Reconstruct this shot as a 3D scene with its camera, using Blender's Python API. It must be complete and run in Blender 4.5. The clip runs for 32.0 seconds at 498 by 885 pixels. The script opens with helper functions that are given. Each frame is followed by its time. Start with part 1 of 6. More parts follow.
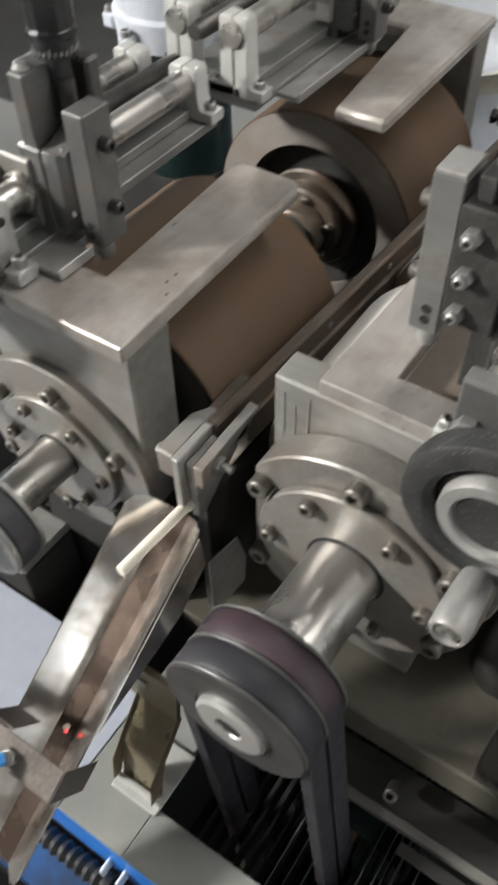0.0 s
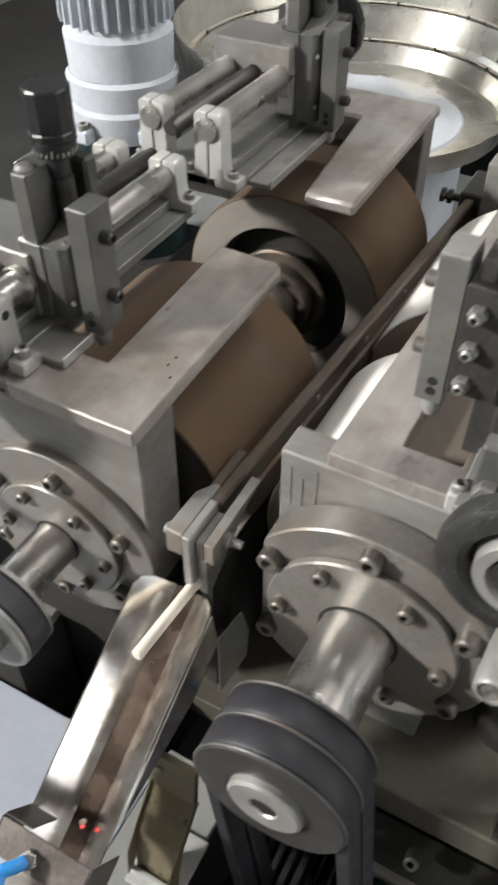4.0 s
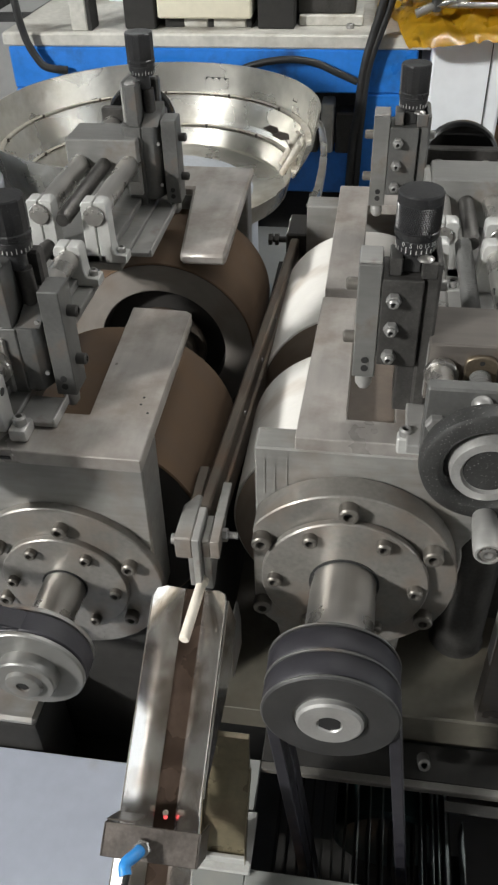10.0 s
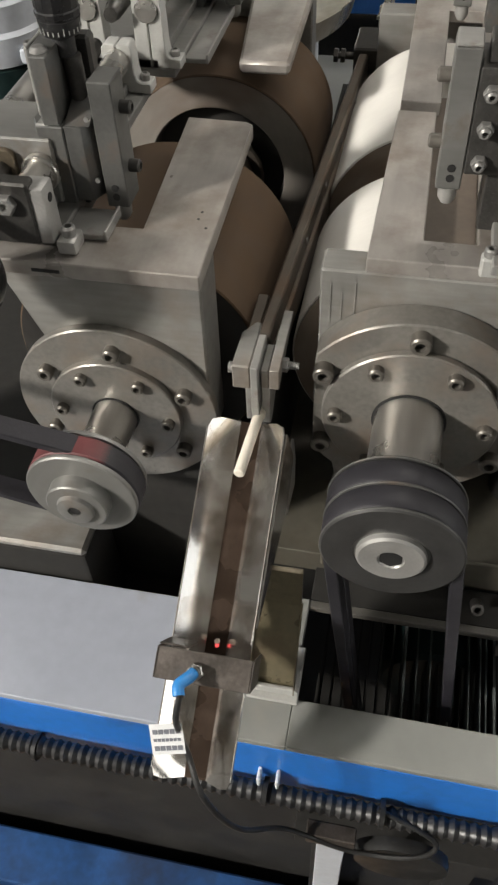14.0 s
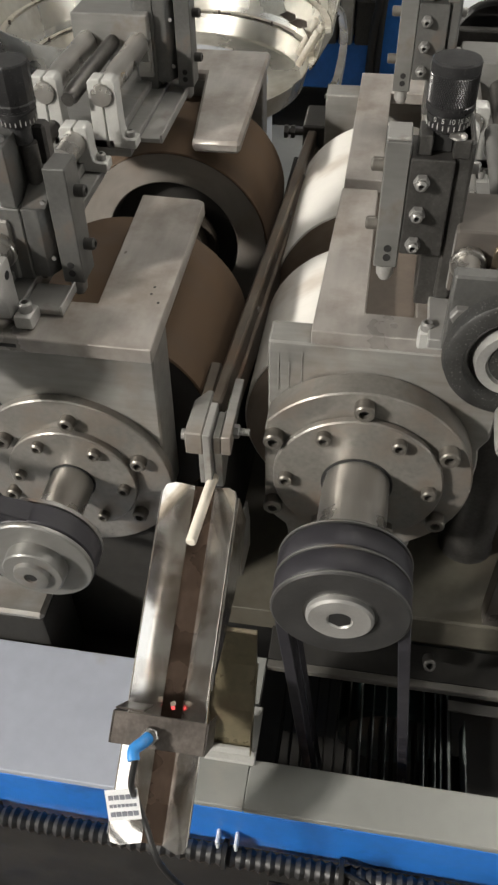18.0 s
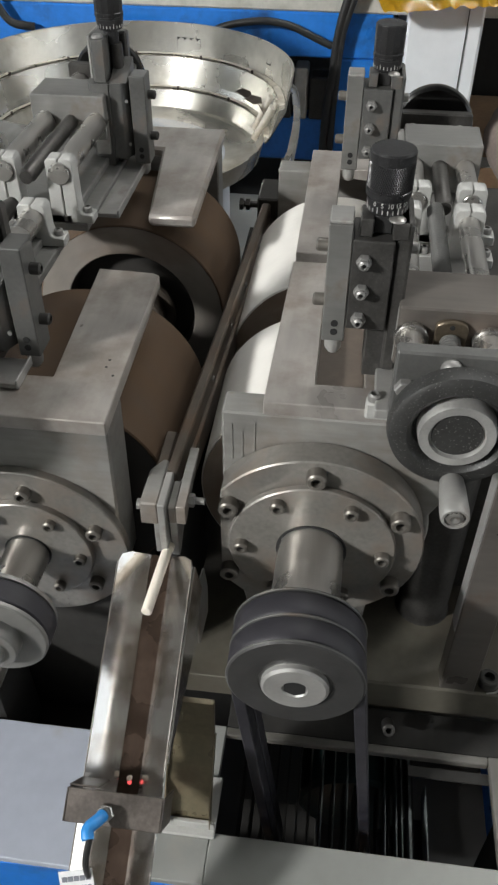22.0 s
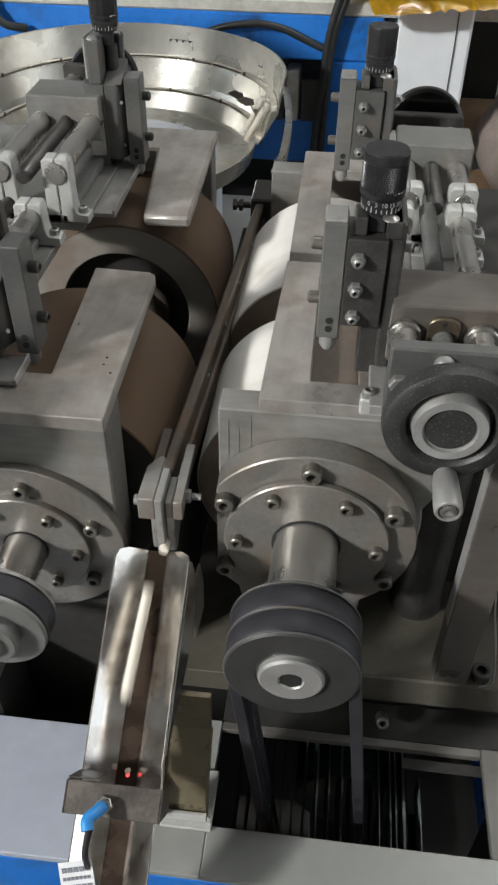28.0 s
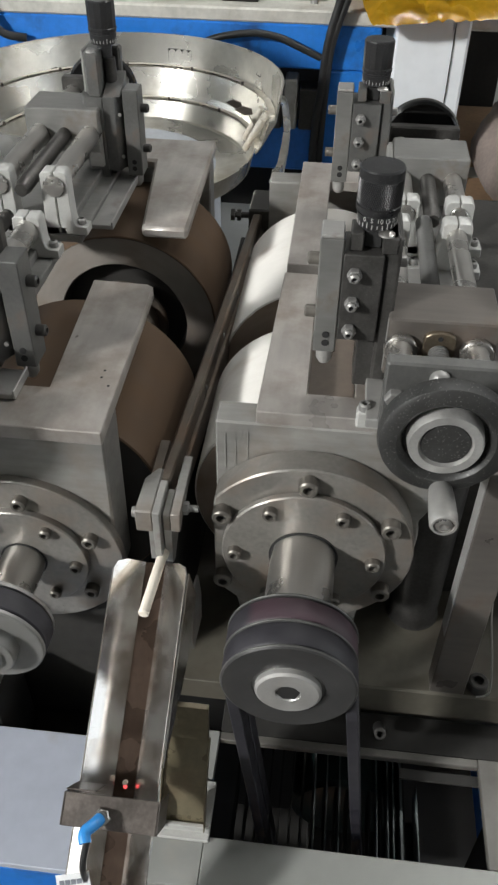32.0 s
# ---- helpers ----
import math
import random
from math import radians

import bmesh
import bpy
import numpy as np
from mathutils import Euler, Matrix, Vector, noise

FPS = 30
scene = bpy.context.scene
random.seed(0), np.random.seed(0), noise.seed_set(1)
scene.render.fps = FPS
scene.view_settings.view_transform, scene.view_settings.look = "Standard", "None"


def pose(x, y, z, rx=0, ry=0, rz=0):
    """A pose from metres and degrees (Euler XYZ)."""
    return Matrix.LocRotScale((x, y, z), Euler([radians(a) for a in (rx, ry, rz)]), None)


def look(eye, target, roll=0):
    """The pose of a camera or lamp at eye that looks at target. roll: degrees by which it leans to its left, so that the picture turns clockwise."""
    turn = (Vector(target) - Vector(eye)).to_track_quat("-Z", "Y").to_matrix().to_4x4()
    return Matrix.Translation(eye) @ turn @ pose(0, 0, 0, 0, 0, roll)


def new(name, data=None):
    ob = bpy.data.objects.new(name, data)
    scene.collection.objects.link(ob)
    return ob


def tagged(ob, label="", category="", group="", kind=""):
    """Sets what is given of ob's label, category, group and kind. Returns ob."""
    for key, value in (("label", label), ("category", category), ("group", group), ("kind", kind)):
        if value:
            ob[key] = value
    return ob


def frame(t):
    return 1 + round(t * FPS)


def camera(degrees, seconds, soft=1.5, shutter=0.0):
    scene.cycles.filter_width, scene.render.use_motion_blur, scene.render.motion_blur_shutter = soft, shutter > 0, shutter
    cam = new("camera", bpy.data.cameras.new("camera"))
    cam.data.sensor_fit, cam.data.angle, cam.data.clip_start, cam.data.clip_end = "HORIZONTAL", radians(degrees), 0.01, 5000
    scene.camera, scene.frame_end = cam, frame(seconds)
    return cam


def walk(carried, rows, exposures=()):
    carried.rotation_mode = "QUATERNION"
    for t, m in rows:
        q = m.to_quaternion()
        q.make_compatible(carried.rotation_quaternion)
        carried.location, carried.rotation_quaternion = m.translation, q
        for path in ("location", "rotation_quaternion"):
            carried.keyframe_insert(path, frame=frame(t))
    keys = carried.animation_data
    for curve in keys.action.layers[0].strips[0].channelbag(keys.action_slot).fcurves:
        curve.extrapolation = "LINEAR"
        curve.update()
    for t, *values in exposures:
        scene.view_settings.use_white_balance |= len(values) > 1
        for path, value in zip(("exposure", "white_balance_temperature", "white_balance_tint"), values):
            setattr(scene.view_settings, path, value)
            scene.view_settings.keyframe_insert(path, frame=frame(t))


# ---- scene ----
cam = camera(34.34, 32.0, soft=2.4, shutter=0.5)
# seconds, eye x y z, yaw to the left of +y, pitch, roll
PATH = [
    (0, 0.2479, -0.2583, 1.4466, 34.97, -49.18, -1.49),
    (0.5, 0.2348, -0.2760, 1.4314, 38.18, -51.61, -1.58),
    (1, 0.2362, -0.2755, 1.4321, 38.94, -53.20, -1.66),
    (1.5, 0.2387, -0.2729, 1.4343, 39.45, -53.52, -1.70),
    (2, 0.2433, -0.2603, 1.4427, 38.49, -53.40, -1.10),
    (2.5, 0.2508, -0.2511, 1.4449, 35.93, -52.45, 0.42),
    (3, 0.2473, -0.2461, 1.4667, 29.55, -50.18, 1.93),
    (3.5, 0.2437, -0.2528, 1.4856, 27.40, -45.27, 0.61),
    (4, 0.2128, -0.2848, 1.4584, 28.38, -44.38, 0.05),
    (4.5, 0.2017, -0.3056, 1.4421, 31.14, -46.20, -0.74),
    (6.5, 0.1290, -0.3903, 1.4767, 11.68, -44.42, -0.32),
    (7, 0.1453, -0.3871, 1.4833, 9.38, -43.26, 0.22),
    (7.5, 0.1474, -0.3908, 1.4944, 8.64, -41.71, 0.00),
    (8, 0.1431, -0.3960, 1.4984, 8.28, -40.65, -0.23),
    (8.5, 0.1389, -0.4036, 1.4993, 8.26, -40.30, -0.62),
    (9, 0.1397, -0.4115, 1.4971, 8.55, -40.10, -1.05),
    (9.5, 0.1377, -0.4238, 1.5000, 9.03, -39.88, -1.44),
    (10, 0.1374, -0.4286, 1.5006, 9.58, -39.61, -1.93),
    (10.5, 0.1441, -0.4274, 1.4993, 9.94, -39.48, -2.28),
    (11, 0.1375, -0.4233, 1.4960, 10.30, -39.40, -2.63),
    (11.5, 0.1371, -0.4201, 1.4954, 10.51, -39.43, -2.81),
    (12, 0.1345, -0.4189, 1.4961, 10.65, -39.48, -2.94),
    (12.5, 0.1207, -0.4369, 1.4501, 11.68, -44.68, -3.02),
    (13, 0.1126, -0.4393, 1.4458, 13.03, -48.12, -3.21),
    (13.5, 0.1143, -0.4321, 1.4497, 13.61, -48.76, -3.20),
    (14, 0.1172, -0.4252, 1.4525, 13.74, -48.75, -3.12),
    (14.5, 0.1217, -0.4237, 1.4546, 13.24, -48.55, -2.72),
    (16.5, 0.1186, -0.4283, 1.4648, 11.36, -46.82, -1.58),
    (17, 0.1268, -0.4286, 1.4666, 11.05, -46.41, -1.51),
    (17.5, 0.1317, -0.4261, 1.4682, 10.71, -45.99, -1.45),
    (18, 0.1300, -0.4281, 1.4748, 10.18, -45.33, -1.25),
    (18.5, 0.1318, -0.4324, 1.4796, 9.71, -44.33, -1.11),
    (19, 0.1298, -0.4332, 1.4854, 9.33, -43.60, -0.98),
    (19.5, 0.1287, -0.4282, 1.4922, 9.11, -42.51, -0.87),
    (20, 0.1348, -0.4304, 1.4939, 8.54, -42.06, -0.55),
    (20.5, 0.1393, -0.4329, 1.4946, 8.10, -41.70, -0.31),
    (21, 0.1428, -0.4283, 1.4909, 7.66, -41.50, -0.09),
    (21.5, 0.1419, -0.4236, 1.4896, 7.23, -41.49, 0.10),
    (22, 0.1399, -0.4262, 1.4897, 6.94, -41.50, 0.27),
    (22.5, 0.1370, -0.4306, 1.4912, 6.78, -41.47, 0.34),
    (23, 0.1372, -0.4322, 1.4905, 6.63, -41.45, 0.46),
    (23.5, 0.1385, -0.4313, 1.4913, 6.62, -41.42, 0.46),
    (24, 0.1397, -0.4315, 1.4908, 6.62, -41.40, 0.47),
    (24.5, 0.1440, -0.4314, 1.4911, 6.59, -41.36, 0.47),
    (25, 0.1438, -0.4297, 1.4911, 6.50, -41.35, 0.48),
    (25.5, 0.1432, -0.4298, 1.4917, 6.32, -41.32, 0.59),
    (27.5, 0.1352, -0.4321, 1.4892, 5.96, -41.38, 0.75),
    (28, 0.1369, -0.4358, 1.4918, 6.04, -41.35, 0.73),
    (28.5, 0.1375, -0.4329, 1.4916, 6.12, -41.31, 0.72),
    (29, 0.1406, -0.4318, 1.4908, 6.21, -41.30, 0.60),
    (29.5, 0.1398, -0.4339, 1.4914, 6.12, -41.27, 0.67),
    (30, 0.1386, -0.4356, 1.4923, 6.09, -41.25, 0.69),
    (30.5, 0.1392, -0.4359, 1.4919, 6.08, -41.18, 0.68),
    (31, 0.1406, -0.4325, 1.4906, 6.07, -41.16, 0.64),
    (31.5, 0.1378, -0.4307, 1.4906, 5.93, -41.20, 0.78),
    (32, 0.1383, -0.4336, 1.4989, 5.99, -41.08, 0.74),
]


def cam_pose(x, y, z, yaw, pitch, roll):
    turn = Euler((radians(90 + pitch), 0, radians(yaw))).to_matrix().to_4x4()
    return Matrix.Translation((x, y, z)) @ turn @ pose(0, 0, 0, 0, 0, roll)


walk(cam, [(r[0], cam_pose(*r[1:])) for r in PATH], [(0.0, 0.17, 6450, 10), (4.5, 0.17, 6450, 10), (6.5, -0.06, 6350, 9), (12.0, -0.22, 6350, 9), (13.0, -0.30, 6750, 10), (14.5, -0.2, 6800, 10), (17.0, -0.2, 6800, 10), (19.2, -0.16, 6750, 10), (20.0, -0.26, 6350, 9), (29.0, -0.28, 6300, 9), (31.0, -0.2, 6300, 9), (32.0, -0.2, 6300, 9)])
scene.view_settings.exposure = 0.0

# ---- light ----
world = bpy.data.worlds.new("world")
scene.world = world
world.use_nodes = True
sky = world.node_tree.nodes.new("ShaderNodeTexSky")
sky.sky_type, sky.sun_disc = "NISHITA", False
sky.sun_elevation, sky.sun_rotation = radians(40), radians(250)
world.node_tree.nodes["Background"].inputs["Strength"].default_value = 0.1
world.node_tree.links.new(sky.outputs[0], world.node_tree.nodes["Background"].inputs["Color"])


def window_light(name, m, width, height, power, color):
    lamp = bpy.data.lights.new(name, "AREA")
    lamp.shape, lamp.size, lamp.size_y, lamp.energy, lamp.color = "RECTANGLE", width, height, power, color
    ob = new(name, lamp)
    ob.matrix_world = m
    return ob


# added, out of view: daylight from the low bay, dimmer frosted windows beside the machine
window_light("bay_light", look((4.64, -2.1, 1.05), (0, -2.1, 1.05)), 1.36, 1.6, 10, (1.0, 0.98, 0.94))
window_light("window_light", look((-3.3, 1.2, 1.9), (0, 0.3, 1.0)), 2.4, 1.5, 8, (0.86, 0.93, 1.0))
window_light("window_light", look((4.5, 1.0, 1.9), (0, 0.3, 1.0)), 2.4, 1.5, 8, (1.0, 0.97, 0.92))
# ceiling lights: x, y, length, power
LAMPS = ((-3.0, -2.45, 0.5, 300), (0.6, 1.1, 1.2, 22), (2.1, 0.8, 1.2, 30))
for cx, cy, span, power in LAMPS:
    window_light("tube_light", look((cx, cy, 3.06), (0, 0.05, 1.05) if span < 1 else (cx, cy, 0)), span, 0.28 if span < 1 else 0.12, power, (1.0, 0.975, 0.93))

# ---- materials ----


def mat(name, color, rough=0.5, metal=0.0, var=0.12, scale=40.0, bump=0.02, dirt=None, streak=None, spots=0.0, coat=0.0, rvar=0.12):
    """A surface: base colour varied at two scales, dirt of another colour in patches, grain along an axis."""
    m = bpy.data.materials.new(name)
    m.use_nodes = True
    nt = m.node_tree
    n, link = nt.nodes, nt.links.new
    bsdf = n["Principled BSDF"]
    bsdf.inputs["Metallic"].default_value = metal
    bsdf.inputs["Coat Weight"].default_value = coat
    co = n.new("ShaderNodeTexCoord")
    mapping = n.new("ShaderNodeMapping")
    link(co.outputs["Object"], mapping.inputs["Vector"])
    if streak:
        mapping.inputs["Scale"].default_value = streak
    fine = n.new("ShaderNodeTexNoise")
    fine.inputs["Scale"].default_value = scale * 8
    fine.inputs["Detail"].default_value = 4
    link(mapping.outputs[0], fine.inputs["Vector"])
    big = n.new("ShaderNodeTexNoise")
    big.inputs["Scale"].default_value = scale
    big.inputs["Detail"].default_value = 5
    link(co.outputs["Object"], big.inputs["Vector"])
    ramp = n.new("ShaderNodeMapRange")
    ramp.inputs["From Min"].default_value, ramp.inputs["From Max"].default_value = 0.3, 0.7
    ramp.inputs["To Min"].default_value, ramp.inputs["To Max"].default_value = 1 - var, 1 + var
    link(big.outputs["Fac"], ramp.inputs["Value"])
    ramp2 = n.new("ShaderNodeMapRange")
    ramp2.inputs["From Min"].default_value, ramp2.inputs["From Max"].default_value = 0.3, 0.7
    ramp2.inputs["To Min"].default_value, ramp2.inputs["To Max"].default_value = 1 - var * 0.6, 1 + var * 0.6
    link(fine.outputs["Fac"], ramp2.inputs["Value"])
    mul = n.new("ShaderNodeMath")
    mul.operation = "MULTIPLY"
    link(ramp.outputs[0], mul.inputs[0]), link(ramp2.outputs[0], mul.inputs[1])
    tint = n.new("ShaderNodeVectorMath")
    tint.operation = "SCALE"
    tint.inputs[0].default_value = color
    link(mul.outputs[0], tint.inputs["Scale"])
    out = tint.outputs[0]
    if dirt:
        dcol, amount, dscale = dirt
        dn = n.new("ShaderNodeTexNoise")
        dn.inputs["Scale"].default_value, dn.inputs["Detail"].default_value, dn.inputs["Roughness"].default_value = dscale, 6, 0.6
        link(co.outputs["Object"], dn.inputs["Vector"])
        dr = n.new("ShaderNodeMapRange")
        dr.inputs["From Min"].default_value, dr.inputs["From Max"].default_value = 0.62 - amount * 0.4, 0.75 - amount * 0.2
        dr.inputs["To Min"].default_value, dr.inputs["To Max"].default_value = 0.0, 0.7
        link(dn.outputs["Fac"], dr.inputs["Value"])
        mix = n.new("ShaderNodeMix")
        mix.data_type = "RGBA"
        link(dr.outputs[0], mix.inputs["Factor"]), link(out, mix.inputs["A"])
        mix.inputs["B"].default_value = (*dcol, 1)
        out = mix.outputs["Result"]
    if spots:
        sn = n.new("ShaderNodeTexNoise")
        sn.inputs["Scale"].default_value = 900
        link(co.outputs["Object"], sn.inputs["Vector"])
        sr = n.new("ShaderNodeMapRange")
        sr.inputs["From Min"].default_value, sr.inputs["From Max"].default_value = 0.66, 0.7
        sr.inputs["To Max"].default_value = spots
        link(sn.outputs["Fac"], sr.inputs["Value"])
        smix = n.new("ShaderNodeMix")
        smix.data_type = "RGBA"
        link(sr.outputs[0], smix.inputs["Factor"]), link(out, smix.inputs["A"])
        smix.inputs["B"].default_value = (0.5, 0.49, 0.46, 1)
        out = smix.outputs["Result"]
    link(out, bsdf.inputs["Base Color"])
    rr = n.new("ShaderNodeMapRange")
    rr.inputs["From Min"].default_value, rr.inputs["From Max"].default_value = 0.3, 0.7
    rr.inputs["To Min"].default_value, rr.inputs["To Max"].default_value = max(0.03, rough - rvar), min(1, rough + rvar)
    link(big.outputs["Fac"], rr.inputs["Value"]), link(rr.outputs[0], bsdf.inputs["Roughness"])
    if bump:
        b = n.new("ShaderNodeBump")
        b.inputs["Strength"].default_value, b.inputs["Distance"].default_value = bump * 10, 0.0004
        link(fine.outputs["Fac"], b.inputs["Height"]), link(b.outputs[0], bsdf.inputs["Normal"])
    return m


def glow(name, color, strength):
    m = bpy.data.materials.new(name)
    m.use_nodes = True
    b = m.node_tree.nodes["Principled BSDF"]
    b.inputs["Base Color"].default_value = (*color, 1)
    b.inputs["Emission Color"].default_value = (*color, 1)
    b.inputs["Emission Strength"].default_value = strength
    return m


BROWN = (0.16, 0.105, 0.07)
M_GROUND = mat("ground_steel", (0.40, 0.375, 0.35), 0.36, 0.35, 0.16, 14, 0.02, ((0.15, 0.115, 0.085), 0.44, 12), (1, 0.15, 1))
M_BODY = mat("machined_steel", (0.27, 0.265, 0.25), 0.42, 0.3, 0.2, 18, 0.02, (BROWN, 0.34, 8), (0.15, 1, 1))
M_FLANGE = mat("turned_steel", (0.225, 0.214, 0.196), 0.38, 0.35, 0.16, 30, 0.015, (BROWN, 0.34, 15))
M_BRIGHT = mat("polished_shaft_steel", (0.50, 0.485, 0.46), 0.30, 0.9, 0.06, 30, 0.0, None, (1, 0.05, 1))
M_BOLT = mat("zinc_bolt", (0.30, 0.295, 0.285), 0.46, 0.6, 0.1, 60, 0.01)
M_DARKBOLT = mat("blackened_bolt", (0.07, 0.068, 0.065), 0.45, 0.7, 0.1, 60, 0.01)
M_SOCKET = mat("dark_socket", (0.02, 0.02, 0.02), 0.7, 0.2)
M_ALU = mat("grey_aluminium", (0.36, 0.355, 0.34), 0.42, 0.45, 0.07, 30, 0.02, (BROWN, 0.08, 20), (0.2, 1, 1))
M_OILBOLT = mat("oily_steel_bolt", (0.17, 0.158, 0.14), 0.42, 0.6, 0.1, 60, 0.01)
M_MIDALU = mat("dull_grey_aluminium", (0.23, 0.228, 0.218), 0.42, 0.45, 0.1, 30, 0.02, (BROWN, 0.12, 20), (0.2, 1, 1))
M_SLIDE = mat("grey_anodised_slide", (0.13, 0.13, 0.125), 0.42, 0.4, 0.12, 40, 0.02, (BROWN, 0.1, 20))
M_LIGHTALU = mat("cast_light_aluminium", (0.52, 0.52, 0.50), 0.45, 0.35, 0.06, 60, 0.03)
M_GIB = mat("dark_anodised_aluminium", (0.085, 0.082, 0.078), 0.38, 0.6, 0.2, 60, 0.02, None, None, 0.1)
M_BLACKSTEEL = mat("black_oxide_steel", (0.075, 0.072, 0.068), 0.42, 0.7, 0.2, 40, 0.02)
M_KNOB = mat("black_knob", (0.018, 0.018, 0.019), 0.36, 0.0, 0.2, 60, 0.02, None, None, 0.12)
M_GLOSS = mat("glossy_black_bakelite", (0.008, 0.008, 0.008), 0.16, 0.0, 0.1, 40, 0.0)
M_BLOCK = mat("brown_grey_steel_block", (0.17, 0.155, 0.14), 0.38, 0.55, 0.14, 20, 0.02, (BROWN, 0.2, 14), (0.15, 1, 1))
M_RIM = mat("speckled_black_rim", (0.025, 0.025, 0.024), 0.5, 0.0, 0.25, 60, 0.03, None, None, 0.36)
M_DULLALU = mat("dull_aluminium", (0.46, 0.455, 0.44), 0.45, 0.6, 0.08, 60, 0.02)
M_BRASS = mat("tarnished_brass", (0.20, 0.165, 0.12), 0.40, 0.8, 0.15, 60, 0.02)
M_WHEEL_BROWN = mat("brown_dusted_wheel", (0.090, 0.056, 0.032), 0.85, 0.0, 0.14, 30, 0.05, ((0.10, 0.07, 0.05), 0.2, 10), (1, 0.06, 1))
# shade on the front left wheel's face and in the bores, as near-black colour
M_WHEELSHADE = mat("shaded_wheel_side", (0.022, 0.020, 0.018), 0.7, 0.0, 0.2, 25, 0.04)
M_WHEEL_GREY = mat("grey_wheel_face", (0.23, 0.208, 0.185), 0.75, 0.1, 0.12, 25, 0.04, (BROWN, 0.3, 14))
M_WHEEL_WHITE = mat("white_abrasive_wheel", (0.74, 0.72, 0.68), 0.85, 0.0, 0.05, 30, 0.05, ((0.4, 0.33, 0.26), 0.08, 12))
M_WHEEL_SIDE = mat("stained_wheel_side", (0.34, 0.28, 0.23), 0.8, 0.0, 0.15, 25, 0.05, (BROWN, 0.35, 14))
M_PULLEY = mat("dark_cast_pulley", (0.075, 0.074, 0.074), 0.42, 0.55, 0.12, 40, 0.02)
M_BELT = mat("black_rubber_belt", (0.020, 0.019, 0.024), 0.55, 0.0, 0.2, 60, 0.03)
M_BELTPLUM = mat("faded_red_printed_belt", (0.045, 0.026, 0.034), 0.55, 0.0, 0.2, 60, 0.03)
M_BELTRED = mat("red_printed_belt", (0.12, 0.032, 0.034), 0.55, 0.0, 0.2, 60, 0.03)
M_BLADE = mat("brown_stained_bar", (0.135, 0.115, 0.096), 0.42, 0.6, 0.2, 25, 0.02, (BROWN, 0.35, 16), (1, 0.1, 1))
M_SLOT = mat("brown_slot_floor", (0.13, 0.105, 0.085), 0.6, 0.2, 0.15, 20, 0.02)
M_CHUTE = mat("stained_stainless_sheet", (0.82, 0.80, 0.77), 0.15, 0.96, 0.06, 14, 0.0, ((0.27, 0.20, 0.14), 0.32, 26), (1, 0.2, 1), rvar=0.07)
M_GOLD = mat("brown_gilt_sheet", (0.21, 0.18, 0.115), 0.34, 0.4, 0.15, 20, 0.02, (BROWN, 0.25, 14))
M_TRACK = mat("brown_chute_reflection", (0.060, 0.040, 0.029), 0.24, 0.6, 0.2, 30, 0.02, None, (1, 0.1, 1))
M_BRACKET = mat("dark_sheet_bracket", (0.115, 0.10, 0.09), 0.40, 0.7, 0.25, 40, 0.02)
M_ROD = mat("white_ceramic_rod", (0.80, 0.74, 0.64), 0.6, 0.0, 0.05, 60, 0.02)
M_DECK = mat("white_grey_deck_paint", (0.25, 0.255, 0.242), 0.42, 0.0, 0.05, 10, 0.02, ((0.3, 0.28, 0.25), 0.06, 10))
M_DECKDARK = mat("dark_deck_paint", (0.105, 0.10, 0.09), 0.45, 0.0, 0.12, 14, 0.02, ((0.05, 0.045, 0.04), 0.3, 12))
M_DECKBLUE = mat("pale_blue_grey_deck_paint", (0.40, 0.43, 0.50), 0.42, 0.0, 0.05, 10, 0.02, ((0.3, 0.28, 0.25), 0.05, 10))
# the frame's blue taken down for the shade on the lower rail
M_BLUESHADE = mat("shaded_dark_blue_paint", (0.012, 0.07, 0.22), 0.5, 0.0, 0.2, 10, 0.02, ((0.01, 0.012, 0.02), 0.35, 8))
M_BLUE = mat("blue_machine_paint", (0.02, 0.17, 0.58), 0.38, 0.0, 0.1, 14, 0.02, ((0.02, 0.03, 0.06), 0.1, 10))
M_IVORY = mat("ivory_enamel", (0.62, 0.58, 0.46), 0.45, 0.0, 0.05, 10, 0.01)
# grimy cream, also taken down in colour for the shade below the right head
M_CREAM = mat("grimy_shaded_cream_paint", (0.095, 0.088, 0.070), 0.5, 0.0, 0.14, 14, 0.02, ((0.09, 0.07, 0.05), 0.32, 9))
# near-black for black parts, and for painted shade in gaps and recesses
M_PAN = mat("black_and_shaded_parts", (0.017, 0.016, 0.0145), 0.8, 0.0, 0.3, 14, 0.03)
M_MOTOR = mat("dark_teal_motor_paint", (0.012, 0.028, 0.028), 0.4, 0.1, 0.2, 30, 0.02)
M_FIN = mat("lit_fin_edge", (0.11, 0.125, 0.125), 0.5, 0.3, 0.2, 60, 0.02)
M_CONDUIT = mat("black_corrugated_plastic", (0.02, 0.02, 0.021), 0.42, 0.0, 0.2, 60, 0.02)
M_CABLE = mat("black_cable_rubber", (0.018, 0.018, 0.018), 0.45, 0.0, 0.2, 60, 0.01)
M_BLUEBOOT = mat("blue_plastic_sleeve", (0.03, 0.24, 0.62), 0.4, 0.0, 0.1, 60, 0.01)
M_TAPE = mat("white_paper_label", (0.72, 0.73, 0.74), 0.6, 0.0, 0.05, 60, 0.01)
M_INK = mat("grey_print", (0.18, 0.19, 0.22), 0.7)
M_BOWL = mat("scuffed_stainless_bowl", (0.56, 0.55, 0.51), 0.29, 0.8, 0.1, 9, 0.02, ((0.3, 0.26, 0.19), 0.2, 8))
